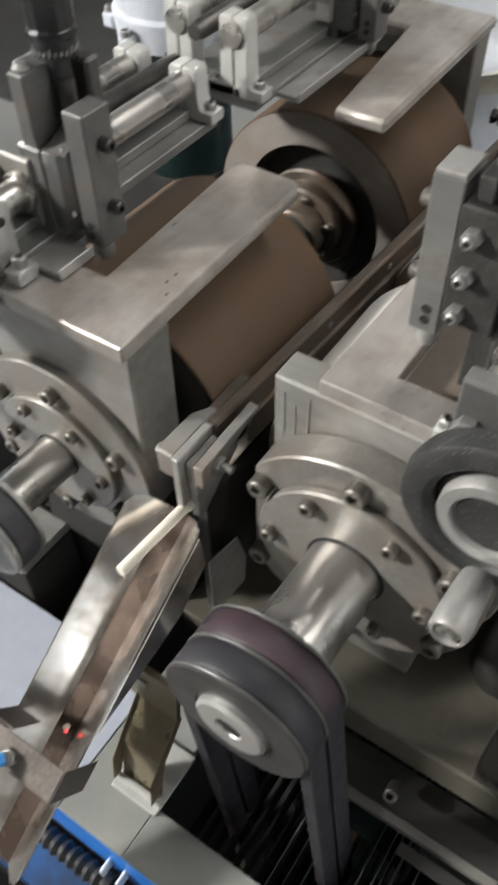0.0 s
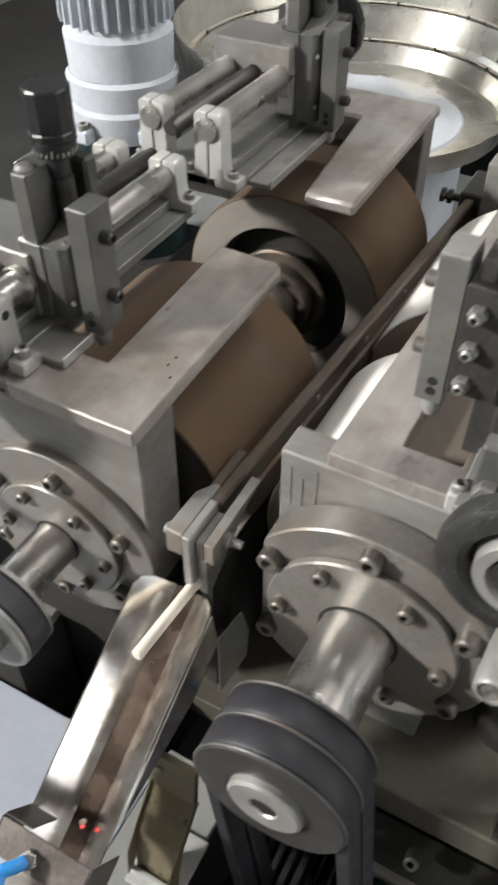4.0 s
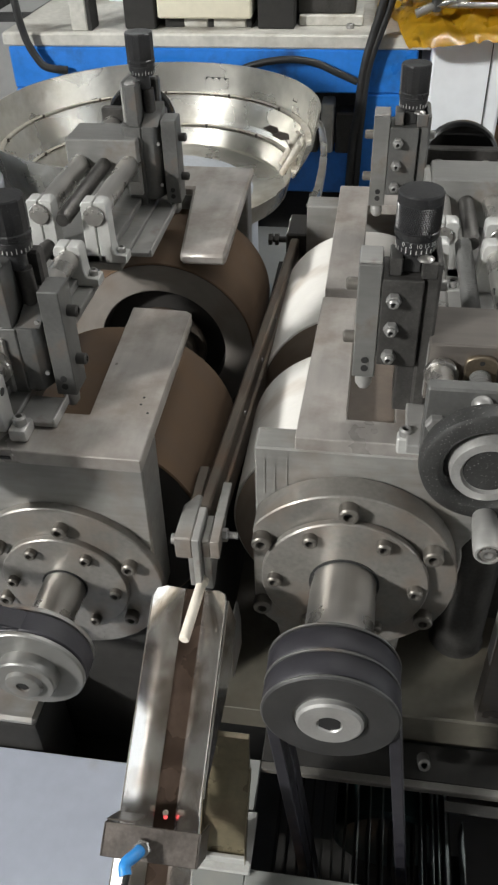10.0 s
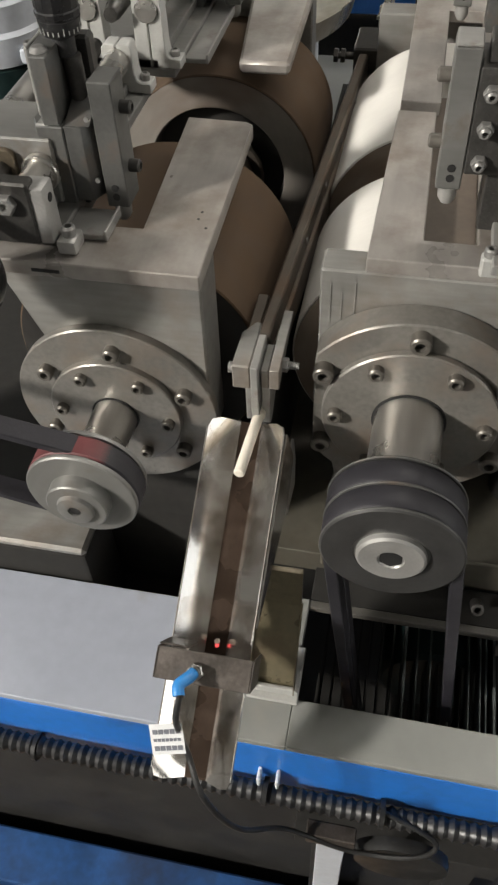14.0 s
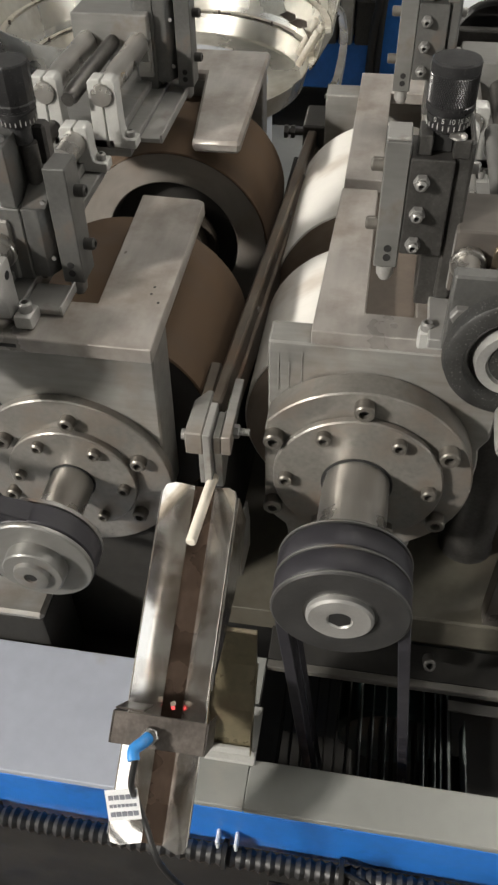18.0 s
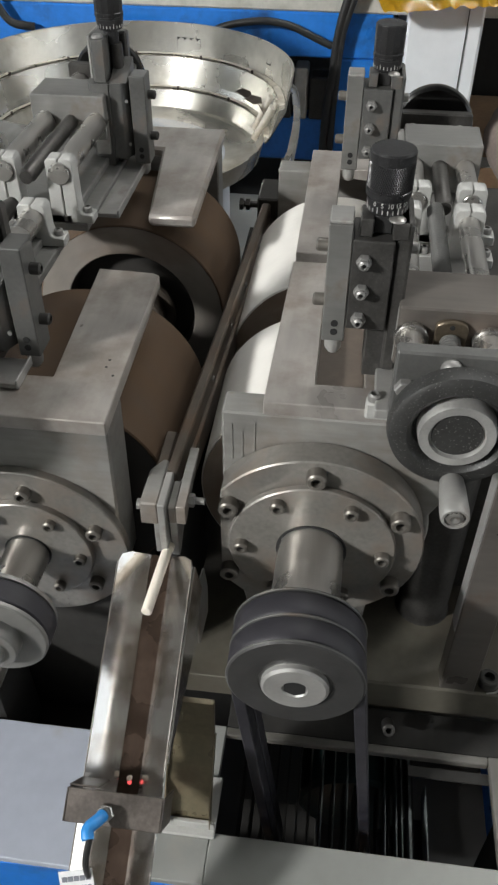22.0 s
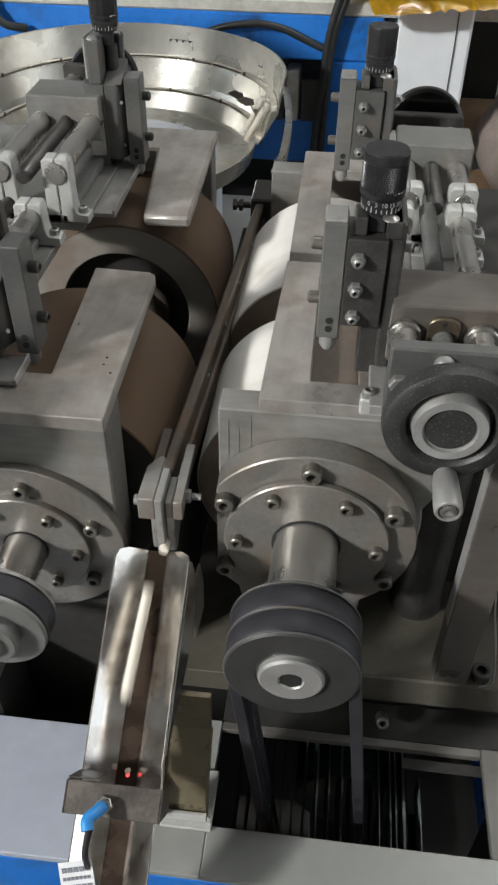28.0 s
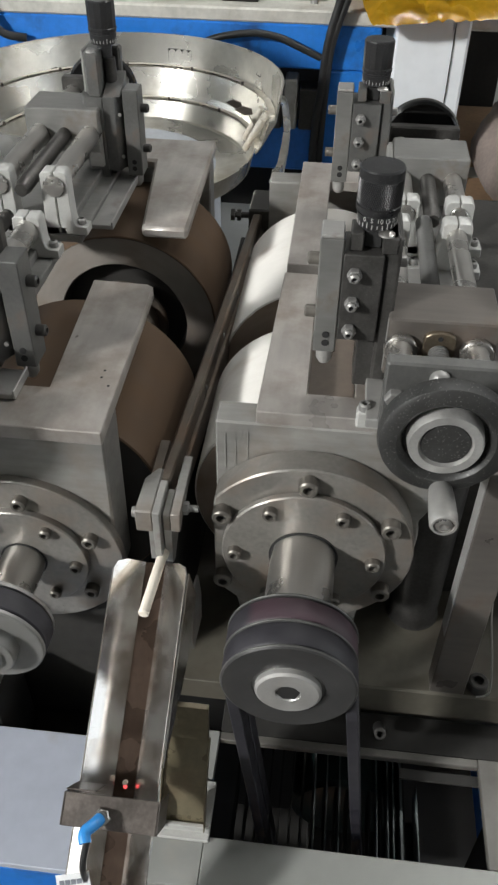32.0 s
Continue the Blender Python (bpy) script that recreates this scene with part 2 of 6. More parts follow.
M_RIDGE = mat("worn_bowl_track", (0.60, 0.57, 0.50), 0.5, 0.4, 0.15, 25, 0.03, ((0.3, 0.24, 0.17), 0.2, 20))
M_GREYPAINT = mat("light_grey_paint", (0.50, 0.53, 0.58), 0.5, 0.0, 0.08, 14, 0.02)
M_WHITEBOX = mat("white_enamel", (0.74, 0.77, 0.80), 0.35, 0.0, 0.04, 6, 0.01)
M_BENCH = mat("dusty_grey_bench", (0.46, 0.45, 0.41), 0.6, 0.0, 0.15, 12, 0.03, ((0.2, 0.17, 0.13), 0.2, 9))
M_YELLOW = mat("yellow_plastic_film", (0.50, 0.29, 0.015), 0.3, 0.0, 0.2, 10, 0.01, None, None, 0.0, 0.4)
M_CARD = mat("brown_cardboard", (0.42, 0.28, 0.17), 0.8, 0.0, 0.12, 14, 0.03)
M_WOOD = mat("brown_floor_board", (0.30, 0.19, 0.11), 0.6, 0.0, 0.2, 8, 0.03, None, (1, 0.1, 1))
M_SACK = mat("grey_brown_sackcloth", (0.22, 0.18, 0.16), 0.85, 0.0, 0.15, 20, 0.05)
M_FLOOR = mat("dark_workshop_floor", (0.045, 0.044, 0.042), 0.6, 0.0, 0.2, 3, 0.03, ((0.04, 0.035, 0.03), 0.25, 4))
M_WALL = mat("grey_workshop_wall", (0.42, 0.42, 0.41), 0.8, 0.0, 0.06, 2, 0.02)
M_CEIL = mat("grey_ceiling", (0.32, 0.32, 0.31), 0.85, 0.0, 0.06, 2, 0.02)
M_TUBE = glow("lit_tube", (1.0, 0.97, 0.9), 6.0)
# glowing panes of the added windows, there for the chute to reflect
M_SKYPANE = glow("bright_window_pane", (0.9, 0.95, 1.0), 0.8)
M_SIGNAL = glow("red_sensor_spot", (1.0, 0.10, 0.10), 1.6)

# ---- mesh helpers ----
PLACE = {}


def box(bm, x0, x1, y0, y1, z0, z1, bevel=0.0, seg=1):
    made = bmesh.ops.create_cube(bm, size=1)["verts"]
    for v in made:
        v.co = Vector(((x0 + x1) / 2 + v.co.x * (x1 - x0), (y0 + y1) / 2 + v.co.y * (y1 - y0), (z0 + z1) / 2 + v.co.z * (z1 - z0)))
    if bevel:
        edges = list({e for v in made for e in v.link_edges})
        bmesh.ops.bevel(bm, geom=edges, offset=bevel, segments=seg, affect="EDGES", profile=0.5)
    return bm


def turned(bm, origin, axis, profile, seg=32, start=0.0, sweep=360.0, caps=True):
    """A turned solid round the axis through origin: profile rows of (along, radius)."""
    axis = Vector(axis).normalized()
    side = axis.orthogonal().normalized()
    if abs(axis.y) > 0.9 or abs(axis.z) > 0.9:
        side = Vector((1, 0, 0))
    up = axis.cross(side)
    full = sweep >= 359.9
    count = seg if full else seg + 1
    rings = []
    for along, radius in profile:
        ring = []
        for k in range(count):
            a = radians(start + sweep * k / seg)
            ring.append(bm.verts.new(Vector(origin) + axis * along + (side * math.cos(a) + up * math.sin(a)) * max(radius, 1e-5)))
        rings.append(ring)
    for a, b in zip(rings, rings[1:]):
        for k in range(seg):
            j = (k + 1) % count
            bm.faces.new((a[k], a[j], b[j], b[k]))
    if full and caps:
        for ring, (along, radius) in ((rings[0], profile[0]), (rings[-1], profile[-1])):
            if radius > 1e-4:
                bm.faces.new(ring)
    elif not full:
        for k in (0, -1):
            bm.faces.new([r[k] for r in rings])
    bmesh.ops.recalc_face_normals(bm, faces=bm.faces[:])
    return bm


def rodlike(bm, p0, p1, r, seg=20, chamfer=0.0):
    p0, p1 = Vector(p0), Vector(p1)
    length = (p1 - p0).length
    c = chamfer
    prof = [(0, r - c), (c, r), (length - c, r), (length, r - c)] if c else [(0, r), (length, r)]
    return turned(bm, p0, p1 - p0, prof, seg)


def prism(bm, outline, axis, lo, hi, bevel=0.0):
    """An outline of two coordinates pushed along the axis from lo to hi."""
    order = {"x": lambda a, b, c: (c, a, b), "y": lambda a, b, c: (a, c, b), "z": lambda a, b, c: (a, b, c)}[axis]
    low = [bm.verts.new(order(a, b, lo)) for a, b in outline]
    high = [bm.verts.new(order(a, b, hi)) for a, b in outline]
    n = len(outline)
    faces = [bm.faces.new(low[::-1]), bm.faces.new(high)]
    for k in range(n):
        faces.append(bm.faces.new((low[k], low[(k + 1) % n], high[(k + 1) % n], high[k])))
    bmesh.ops.recalc_face_normals(bm, faces=bm.faces[:])
    if bevel:
        bmesh.ops.bevel(bm, geom=list({e for f in faces for e in f.edges}), offset=bevel, segments=1, affect="EDGES", profile=0.5)
    return bm


def tube(bm, points, r, seg=10, ridge=0.0, steps=0):
    """A cable through the points, smooth between them; ridge: rings that stand out by so much."""
    pts = [Vector(p) for p in points]
    fine = []
    n = steps or 10
    for i in range(len(pts) - 1):
        a, b, c, d = pts[max(i - 1, 0)], pts[i], pts[i + 1], pts[min(i + 2, len(pts) - 1)]
        for k in range(n):
            s = k / n
            fine.append(0.5 * (2 * b + (c - a) * s + (2 * a - 5 * b + 4 * c - d) * s * s + (3 * b - a - 3 * c + d) * s ** 3))
    fine.append(pts[-1])
    side = None
    rings = []
    for i, p in enumerate(fine):
        way = (fine[min(i + 1, len(fine) - 1)] - fine[max(i - 1, 0)]).normalized()
        side = (side - way * side.dot(way)).normalized() if side else way.orthogonal().normalized()
        up = way.cross(side)
        rr = r + (ridge if i % 2 else -ridge)
        rings.append([bm.verts.new(p + (side * math.cos(math.tau * k / seg) + up * math.sin(math.tau * k / seg)) * rr) for k in range(seg)])
    for a, b in zip(rings, rings[1:]):
        for k in range(seg):
            bm.faces.new((a[k], a[(k + 1) % seg], b[(k + 1) % seg], b[k]))
    bm.faces.new(rings[0][::-1]), bm.faces.new(rings[-1])
    bmesh.ops.recalc_face_normals(bm, faces=bm.faces[:])
    return bm


def thing(name, at, label, category, group="", kind=""):
    ob = new(name)
    ob.empty_display_size = 0.02
    ob.location = at
    PLACE[ob] = Vector(at)
    return tagged(ob, label, category, group, kind)


def part(name, bm, material, parent=None, label="", pivot=None, sharp=35):
    """Links a bmesh, drawn in world coordinates, as one mesh object under its thing."""
    mesh = bpy.data.meshes.new(name)
    if pivot is None:
        lo = Vector([min(v.co[a] for v in bm.verts) for a in range(3)])
        hi = Vector([max(v.co[a] for v in bm.verts) for a in range(3)])
        pivot = (lo + hi) / 2
    pivot = Vector(pivot)
    bmesh.ops.translate(bm, verts=bm.verts[:], vec=-pivot)
    bm.to_mesh(mesh)
    bm.free()
    for p in mesh.polygons:
        p.use_smooth = True
    mesh.set_sharp_from_angle(angle=radians(sharp))
    mesh.materials.append(material)
    ob = new(name, mesh)
    PLACE[ob] = pivot
    ob.location = pivot - (PLACE[parent] if parent else Vector())
    if parent:
        ob.parent = parent
    if label:
        ob["label"] = label
    return ob


def solid(name, material, parent, *boxes, bevel=0.0008, label="", seg=1):
    bm = bmesh.new()
    for b in boxes:
        box(bm, *b, bevel=bevel, seg=seg)
    return part(name, bm, material, parent, label)


def pin(name, material, parent, p0, p1, r, seg=20, chamfer=0.0, label=""):
    return part(name, rodlike(bmesh.new(), p0, p1, r, seg, chamfer), material, parent, label)


def socket_bolt(parent, at, way, r=0.0078, length=0.010, material=None, name="bolt"):
    """A round-headed bolt with a hexagonal socket; at: the middle of its head's face; way: from the seat outwards."""
    way = Vector(way).normalized()
    base = Vector(at) - way * length
    bm = bmesh.new()
    turned(bm, base, way, [(0, r), (length - 0.0012, r), (length, r - 0.0012), (length, r * 0.52), (length * 0.45, r * 0.5)], 20)
    head = part(name, bm, material or M_BOLT, parent)
    bm = bmesh.new()
    turned(bm, base + way * length * 0.4, way, [(0, r * 0.5), (length * 0.12, r * 0.5)], 6)
    part("socket", bm, M_SOCKET, head, "dark hexagonal socket")
    return head


def hex_nut(parent, at, way, r, length, material, name="nut"):
    bm = bmesh.new()
    turned(bm, at, way, [(0, r), (length * 0.8, r), (length, r * 0.86), (length, r * 0.45), (length * 0.6, r * 0.42)], 6)
    return part(name, bm, material, parent)


def ring_point(cx, y, cz, r, a):
    return (cx + r * math.cos(radians(a)), y, cz + r * math.sin(radians(a)))


# ---- the room ----
def room():
    x0, x1, y0, y1, h = -3.5, 4.7, -2.9, 4.2, 3.2
    bm = bmesh.new()
    box(bm, x0, x1, y0, y1, -0.1, 0)
    tagged(part("floor", bm, M_FLOOR), "dark stained concrete workshop floor", "floor", kind="structure")
    bm = bmesh.new()
    box(bm, x0, x1, y0, y1, h, h + 0.1)
    tagged(part("ceiling", bm, M_CEIL), "plain grey workshop ceiling", "ceiling", kind="structure")
    # the bay and the window in each long wall: y, y, z, z
    openings = {"wall_west": ((-0.1, 2.5, 1.05, 2.75),), "wall_east": ((-2.8, -1.4, 0.2, 1.9), (-1.35, 2.8, 1.05, 2.75))}
    number = 0
    for name, xa, xb in (("wall_west", x0 - 0.2, x0), ("wall_east", x1, x1 + 0.2)):
        bm = bmesh.new()
        edge = y0
        for wy0, wy1, wz0, wz1 in openings[name]:
            for b in ((xa, xb, edge, wy0, 0, h), (xa, xb, wy0, wy1, 0, wz0), (xa, xb, wy0, wy1, wz1, h)):
                box(bm, *b)
            edge = wy1
        box(bm, xa, xb, edge, y1, 0, h)
        tagged(part(name, bm, M_WALL), "grey painted workshop wall with daylight openings", "wall", kind="structure")
        for wy0, wy1, wz0, wz1 in openings[name]:
            number += 1
            pane = (xa + 0.10, xa + 0.12) if name == "wall_west" else (xb - 0.12, xb - 0.10)
            w = tagged(part("window_%d" % number, box(bmesh.new(), *pane, wy0, wy1, wz0, wz1), M_SKYPANE), "unseen frosted window added to let in daylight", "window", kind="structure")
            bars = 3 if wy1 - wy0 > 2 else 1
            for k in range(bars + 1):
                yy = wy0 + (wy1 - wy0) * k / bars
                solid("window_frame", M_GREYPAINT, w, (xa + 0.05, xb - 0.05, max(wy0, yy - 0.025), min(wy1, yy + 0.025), wz0, wz1))
    for name, ya, yb in (("wall_south", y0 - 0.2, y0), ("wall_north", y1, y1 + 0.2)):
        tagged(part(name, box(bmesh.new(), x0 - 0.2, x1 + 0.2, ya, yb, 0, h), M_WALL), "plain grey painted workshop wall", "wall", kind="structure")
    for cx, cy, span, power in LAMPS:
        lamp = thing("ceiling_light", (cx, cy, h), "white batten ceiling light with a lit tube", "ceiling light", "ceiling lights")
        a = span / 2
        solid("housing", M_WHITEBOX, lamp, (cx - a - 0.02, cx + a + 0.02, cy - 0.05, cy + 0.05, h - 0.05, h))
        pin("tube", M_TUBE, lamp, (cx - a, cy, h - 0.072), (cx + a, cy, h - 0.072), 0.016)


# ---- the machine's bed ----
DECK = 0.805
FRONT = -0.187


def machine_bed():
    bed = thing("machine_frame", (0, 0.2, 0), "blue steel machine frame with white-grey deck plates", "machine frame")
    t = 0.008
    solid("deck_plate", M_DECK, bed, (0.0120, 0.075, FRONT, -0.050, DECK - t, DECK), label="white-grey painted deck plate")
    solid("deck_plate", M_DECK, bed, (0.0752, 0.46, FRONT, -0.146, DECK - t, DECK), label="white-grey painted deck plate before the motor opening")
    for b in ((0.310, 0.46, -0.1458, -0.050, DECK - t, DECK), (0.0752, 0.3098, -0.058, -0.050, DECK - t, DECK - 0.001)):
        solid("deck_plate", M_DECKDARK, bed, b, label="darker deck plate beside the motor opening")
    solid("deck_plate", M_DECKBLUE, bed, (-1.2, 0.0115, FRONT, -0.069, DECK - t, DECK + 0.0005), label="pale blue-grey painted deck plate")
    # recess beside the left head: its shade is in the near-black colour
    solid("shaded_pan", M_PAN, bed, (-1.2, -0.0205, -0.069, 0.64, DECK - 0.10, DECK - 0.09), label="dark recessed pan with shade in its colour")
    solid("pan_wall", M_PAN, bed, (-0.02, -0.012, -0.069, 0.64, DECK - 0.10, DECK - 0.001), label="dark pan wall with shade in its colour")
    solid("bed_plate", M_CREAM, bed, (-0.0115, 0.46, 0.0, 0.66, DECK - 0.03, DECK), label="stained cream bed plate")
    solid("front_rail", M_BLUE, bed, (-1.2, 0.46, FRONT, FRONT + 0.03, 0.715, DECK - t - 0.001), label="blue painted front rail")
    solid("lower_rail", M_BLUESHADE, bed, (-1.2, 0.46, -0.2155, -0.142, 0.02, 0.15), label="blue painted lower rail", bevel=0.003)
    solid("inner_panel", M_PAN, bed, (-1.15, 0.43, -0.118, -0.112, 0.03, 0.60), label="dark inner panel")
    solid("foot", M_PAN, bed, (-1.2, 0.46, -0.20, -0.15, 0.0, 0.0198))
    for x in (-1.17, 0.41):
        for y in (FRONT + 0.035, 0.60):
            solid("leg", M_BLUE, bed, (x, x + 0.045, y, y + 0.045, 0, DECK - 0.101))
    # added wall, near-black so that the motor opening reads as deep shade
    solid("opening_wall", M_PAN, bed, (0.340, 0.344, -0.1455, -0.0495, 0.40, DECK - t - 0.001), label="added near-black wall, shade inside the motor opening")
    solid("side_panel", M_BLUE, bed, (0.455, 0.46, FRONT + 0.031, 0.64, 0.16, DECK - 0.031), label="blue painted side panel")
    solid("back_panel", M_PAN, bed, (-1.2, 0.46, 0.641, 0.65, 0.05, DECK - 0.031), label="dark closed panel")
    solid("dark_strip", M_PAN, bed, (0.0752, 0.42, -0.0498, -0.0135, DECK - 0.006, DECK - 0.002), label="near-black strip before the base block")
    solid("base_block", M_CREAM, bed, (0.078, 0.42, -0.013, 0.60, DECK + 0.0005, 0.845), label="oil-stained cream base block with shade in its paint", bevel=0.002)
    solid("base_block", M_PAN, bed, (-0.168, -0.0212, 0.0, 0.58, DECK - 0.0895, 0.845), label="oily dark base block with shade in its colour", bevel=0.002)
    socket_bolt(bed, (0.2195, -0.050, 0.829), (0, -0.8, 0.6), 0.0056, 0.016, M_DARKBOLT)
    solid("post", M_BLOCK, bed, (0.2625, 0.293, -0.012, 0.008, 0.846, 1.118), label="flat steel upright")
    solid("worn_edge", M_DULLALU, bed, (0.2612, 0.2623, -0.0115, 0.004, 0.93, 1.117), bevel=0.0003, label="worn bright edge of the upright")
    socket_bolt(bed, (0.306, -0.002, 0.857), (0, 0, 1), 0.009, 0.011, M_DARKBOLT)
    part("tie_wire", tube(bmesh.new(), [(0.2935, 0.002, 0.99), (0.298, -0.004, 0.95), (0.308, -0.010, 0.90), (0.314, -0.013, 0.857), (0.304, -0.013, 0.847)], 0.0008, 8), M_DULLALU, bed, "thin bare wire hanging from the upright")


# ---- grinding heads ----
RX, RZ = 0.138, 0.998
LX, LZ = -0.087, 0.9945
# the right pulley sits a little off its flange's axis, as the left one does
PX, PZ = 0.1352, 0.9995
QX, QZ = -0.0845, 1.0010
# middle of the dressing units on the right
DX = 0.14


def head_right():
    h = thing("grinder", (RX, 0.25, 0.845), "brown-stained steel grinding head with a bolted flange", "grinding head", "grinding heads")
    outline = [(0.063, 1.1085), (0.236, 1.1085), (0.236, 1.030)] + [(RX + 0.0935 * math.cos(radians(a)), RZ + 0.0935 * math.sin(radians(a))) for a in range(12, -57, -6)] + [(0.188, 0.8455), (0.090, 0.8455), (0.074, 0.925), (0.063, 0.995)]
    part("front_body", prism(bmesh.new(), outline, "y", 0.034, 0.060, 0.0015), M_BODY, h, "cast front swelling round the flange", sharp=25)
    part("side_column", turned(bmesh.new(), (0.2500, 0.080, 0.8455), (0, 0, 1), [(0, 0.026), (0.004, 0.024), (0.255, 0.024), (0.259, 0.022)], 40), M_BLACKSTEEL, h, "dark round column")
    for x, z in ((0.0705, 1.097), (0.0785, 1.090), (0.0880, 1.100)):
        solid("scribed_line", M_ALU, h, (x, x + 0.0006, 0.0333, 0.0340, 1.062, z), bevel=0, label="bright scribed line")
    solid("rear_body", M_BODY, h, (0.063, 0.236, 0.478, 0.508, 0.8455, 1.1085), bevel=0.0015)
    bm = prism(bmesh.new(), [(0.094, 0.0335), (0.238, 0.0335), (0.238, 0.245), (0.168, 0.245), (0.168, 0.060), (0.131, 0.060), (0.131, 0.245), (0.099, 0.245)], "z", 1.109, 1.121, 0.0008)
    part("top_plate", bm, M_GROUND, h, "ground steel fork plate with brown stains")
    bm = prism(bmesh.new(), [(0.100, 0.262), (0.134, 0.262), (0.134, 0.46), (0.168, 0.46), (0.168, 0.262), (0.238, 0.262), (0.238, 0.512), (0.100, 0.512)], "z", 1.109, 1.121, 0.0008)
    part("top_plate", bm, M_GROUND, h, "ground steel fork plate with brown stains")
    solid("slot_floor", M_SLOT, h, (0.1312, 0.1678, 0.0605, 0.30, 1.100, 1.107), bevel=0)
    solid("foot_lug", M_LIGHTALU, h, (0.168, 0.186, 0.022, 0.0325, 1.1213, 1.136), bevel=0.0015)
    socket_bolt(h, (0.1735, 0.027, 1.142), (0, 0, 1), 0.0046, 0.0058)
    # flange with its flat cut beside the guide bar
    def disc(r, y0, y1, cut):
        bm = bmesh.new()
        pts = [(RX + r * math.cos(math.tau * k / 72), RZ + r * math.sin(math.tau * k / 72)) for k in range(72)]
        pts = [(max(x, cut), z) for x, z in pts]
        return prism(bm, pts, "y", y0, y1, 0.0012)
    part("flange", disc(0.089, 0.010, 0.0335, 0.064), M_FLANGE, h)
    part("cover_ring", disc(0.067, 0.003, 0.0098, 0.0), M_FLANGE, h)
    for a in (90, 30, 150, -30, 210, 270):
        socket_bolt(h, ring_point(RX, 0.0, RZ, 0.0768, a), (0, -1, 0), 0.0078, 0.010, M_OILBOLT)
    for a in (60, 120, 0, 180, -60, -120):
        socket_bolt(h, ring_point(RX, -0.004, RZ, 0.0563, a), (0, -1, 0), 0.0060, 0.0075, M_OILBOLT)
    # side casting coloured dark for the shade behind the flange
    solid("side_body", M_BLACKSTEEL, h, (0.2400, 0.41, 0.106, 0.47, 0.8455, 1.105), bevel=0.002, label="set-back side casting with shade in its dark colour")
    pin("shaft", M_BRIGHT, h, (RX, 0.0028, RZ), (PX, -0.116, PZ), 0.0262, 40, label="bright turned shaft")
    pin("seal_ring", M_SOCKET, h, (RX, 0.0029, RZ), (RX, 0.0022, RZ), 0.0282, 40, label="dark shaft seal")
    pin("spindle", M_BLACKSTEEL, h, (RX, 0.060, RZ), (RX, 0.478, RZ), 0.022, 24)
    return h


def head_left():
    h = thing("grinder", (LX, 0.25, 0.845), "grey steel regulating head with a bolted flange", "grinding head", "grinding heads")
    bm = prism(bmesh.new(), [(-0.160, 1.118), (-0.012, 1.118), (-0.0138, 0.960), (-0.138, 0.960), (-0.128, 1.03)], "y", -0.010, 0.030, 0.0015)
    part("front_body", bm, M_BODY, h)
    # lower half of the casting near-black: oil plus the shade below the flange
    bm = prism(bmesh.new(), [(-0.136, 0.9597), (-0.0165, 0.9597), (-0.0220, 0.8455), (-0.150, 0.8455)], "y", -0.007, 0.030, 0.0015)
    part("lower_body", bm, M_PAN, h, "oil-dark lower casting with shade in its colour")
    solid("rear_body", M_BODY, h, (-0.19, -0.012, 0.505, 0.537, 0.8455, 1.118), bevel=0.0015)
    bm = prism(bmesh.new(), [(-0.162, -0.0165), (-0.0105, -0.0165), (-0.0145, 0.186), (-0.020, 0.190), (-0.070, 0.192), (-0.062, 0.032), (-0.162, 0.030)], "z", 1.1185, 1.1305, 0.0008)
    part("top_plate", bm, M_GROUND, h, "ground steel angle plate with brown stains")
    solid("edge_slot", M_SOCKET, h, (-0.128, -0.108, -0.0170, -0.0163, 1.1225, 1.1250), bevel=0, label="small slot in the plate's edge")
    for x, y in ((-0.0258, 0.057), (-0.0262, 0.048), (-0.0185, 0.038)):
        pin("punch_mark", M_SOCKET, h, (x, y, 1.130), (x, y, 1.1307), 0.0011, 10)
    bm = prism(bmesh.new(), [(-0.050, 0.300), (-0.0035, 0.300), (-0.008, 0.537), (-0.20, 0.537), (-0.20, 0.47), (-0.070, 0.47)], "z", 1.1185, 1.1305, 0.003)
    part("top_plate", bm, M_GROUND, h, "ground steel angle plate with brown stains")
    bm = bmesh.new()
    turned(bm, (LX, -0.0105, LZ), (0, -1, 0), [(0, 0.081), (0.0065, 0.081), (0.0075, 0.080)], 72)
    part("flange", bm, M_FLANGE, h)
    bm = bmesh.new()
    turned(bm, (LX, -0.0182, LZ), (0, -1, 0), [(0, 0.053), (0.005, 0.053), (0.006, 0.052)], 64)
    part("cover_ring", bm, M_FLANGE, h)
    for a in (85, 25, 145, -35, 205, 265):
        socket_bolt(h, ring_point(LX, -0.026, LZ, 0.0625, a), (0, -1, 0), 0.0062, 0.008, M_OILBOLT)
    for a in (57, 120, -2, 177, -61, -122):
        socket_bolt(h, ring_point(LX, -0.030, LZ, 0.043, a), (0, -1, 0), 0.0050, 0.006, M_OILBOLT)
    pin("shaft", M_BRIGHT, h, (LX, -0.024, LZ), (QX, -0.118, QZ), 0.0175, 32, label="bright turned shaft")
    pin("seal_ring", M_SOCKET, h, (LX, -0.0243, LZ), (LX, -0.0250, LZ), 0.0190, 32, label="dark shaft seal")
    pin("spindle", M_BLACKSTEEL, h, (LX, 0.030, LZ), (LX, 0.505, LZ), 0.022, 24)
    return h


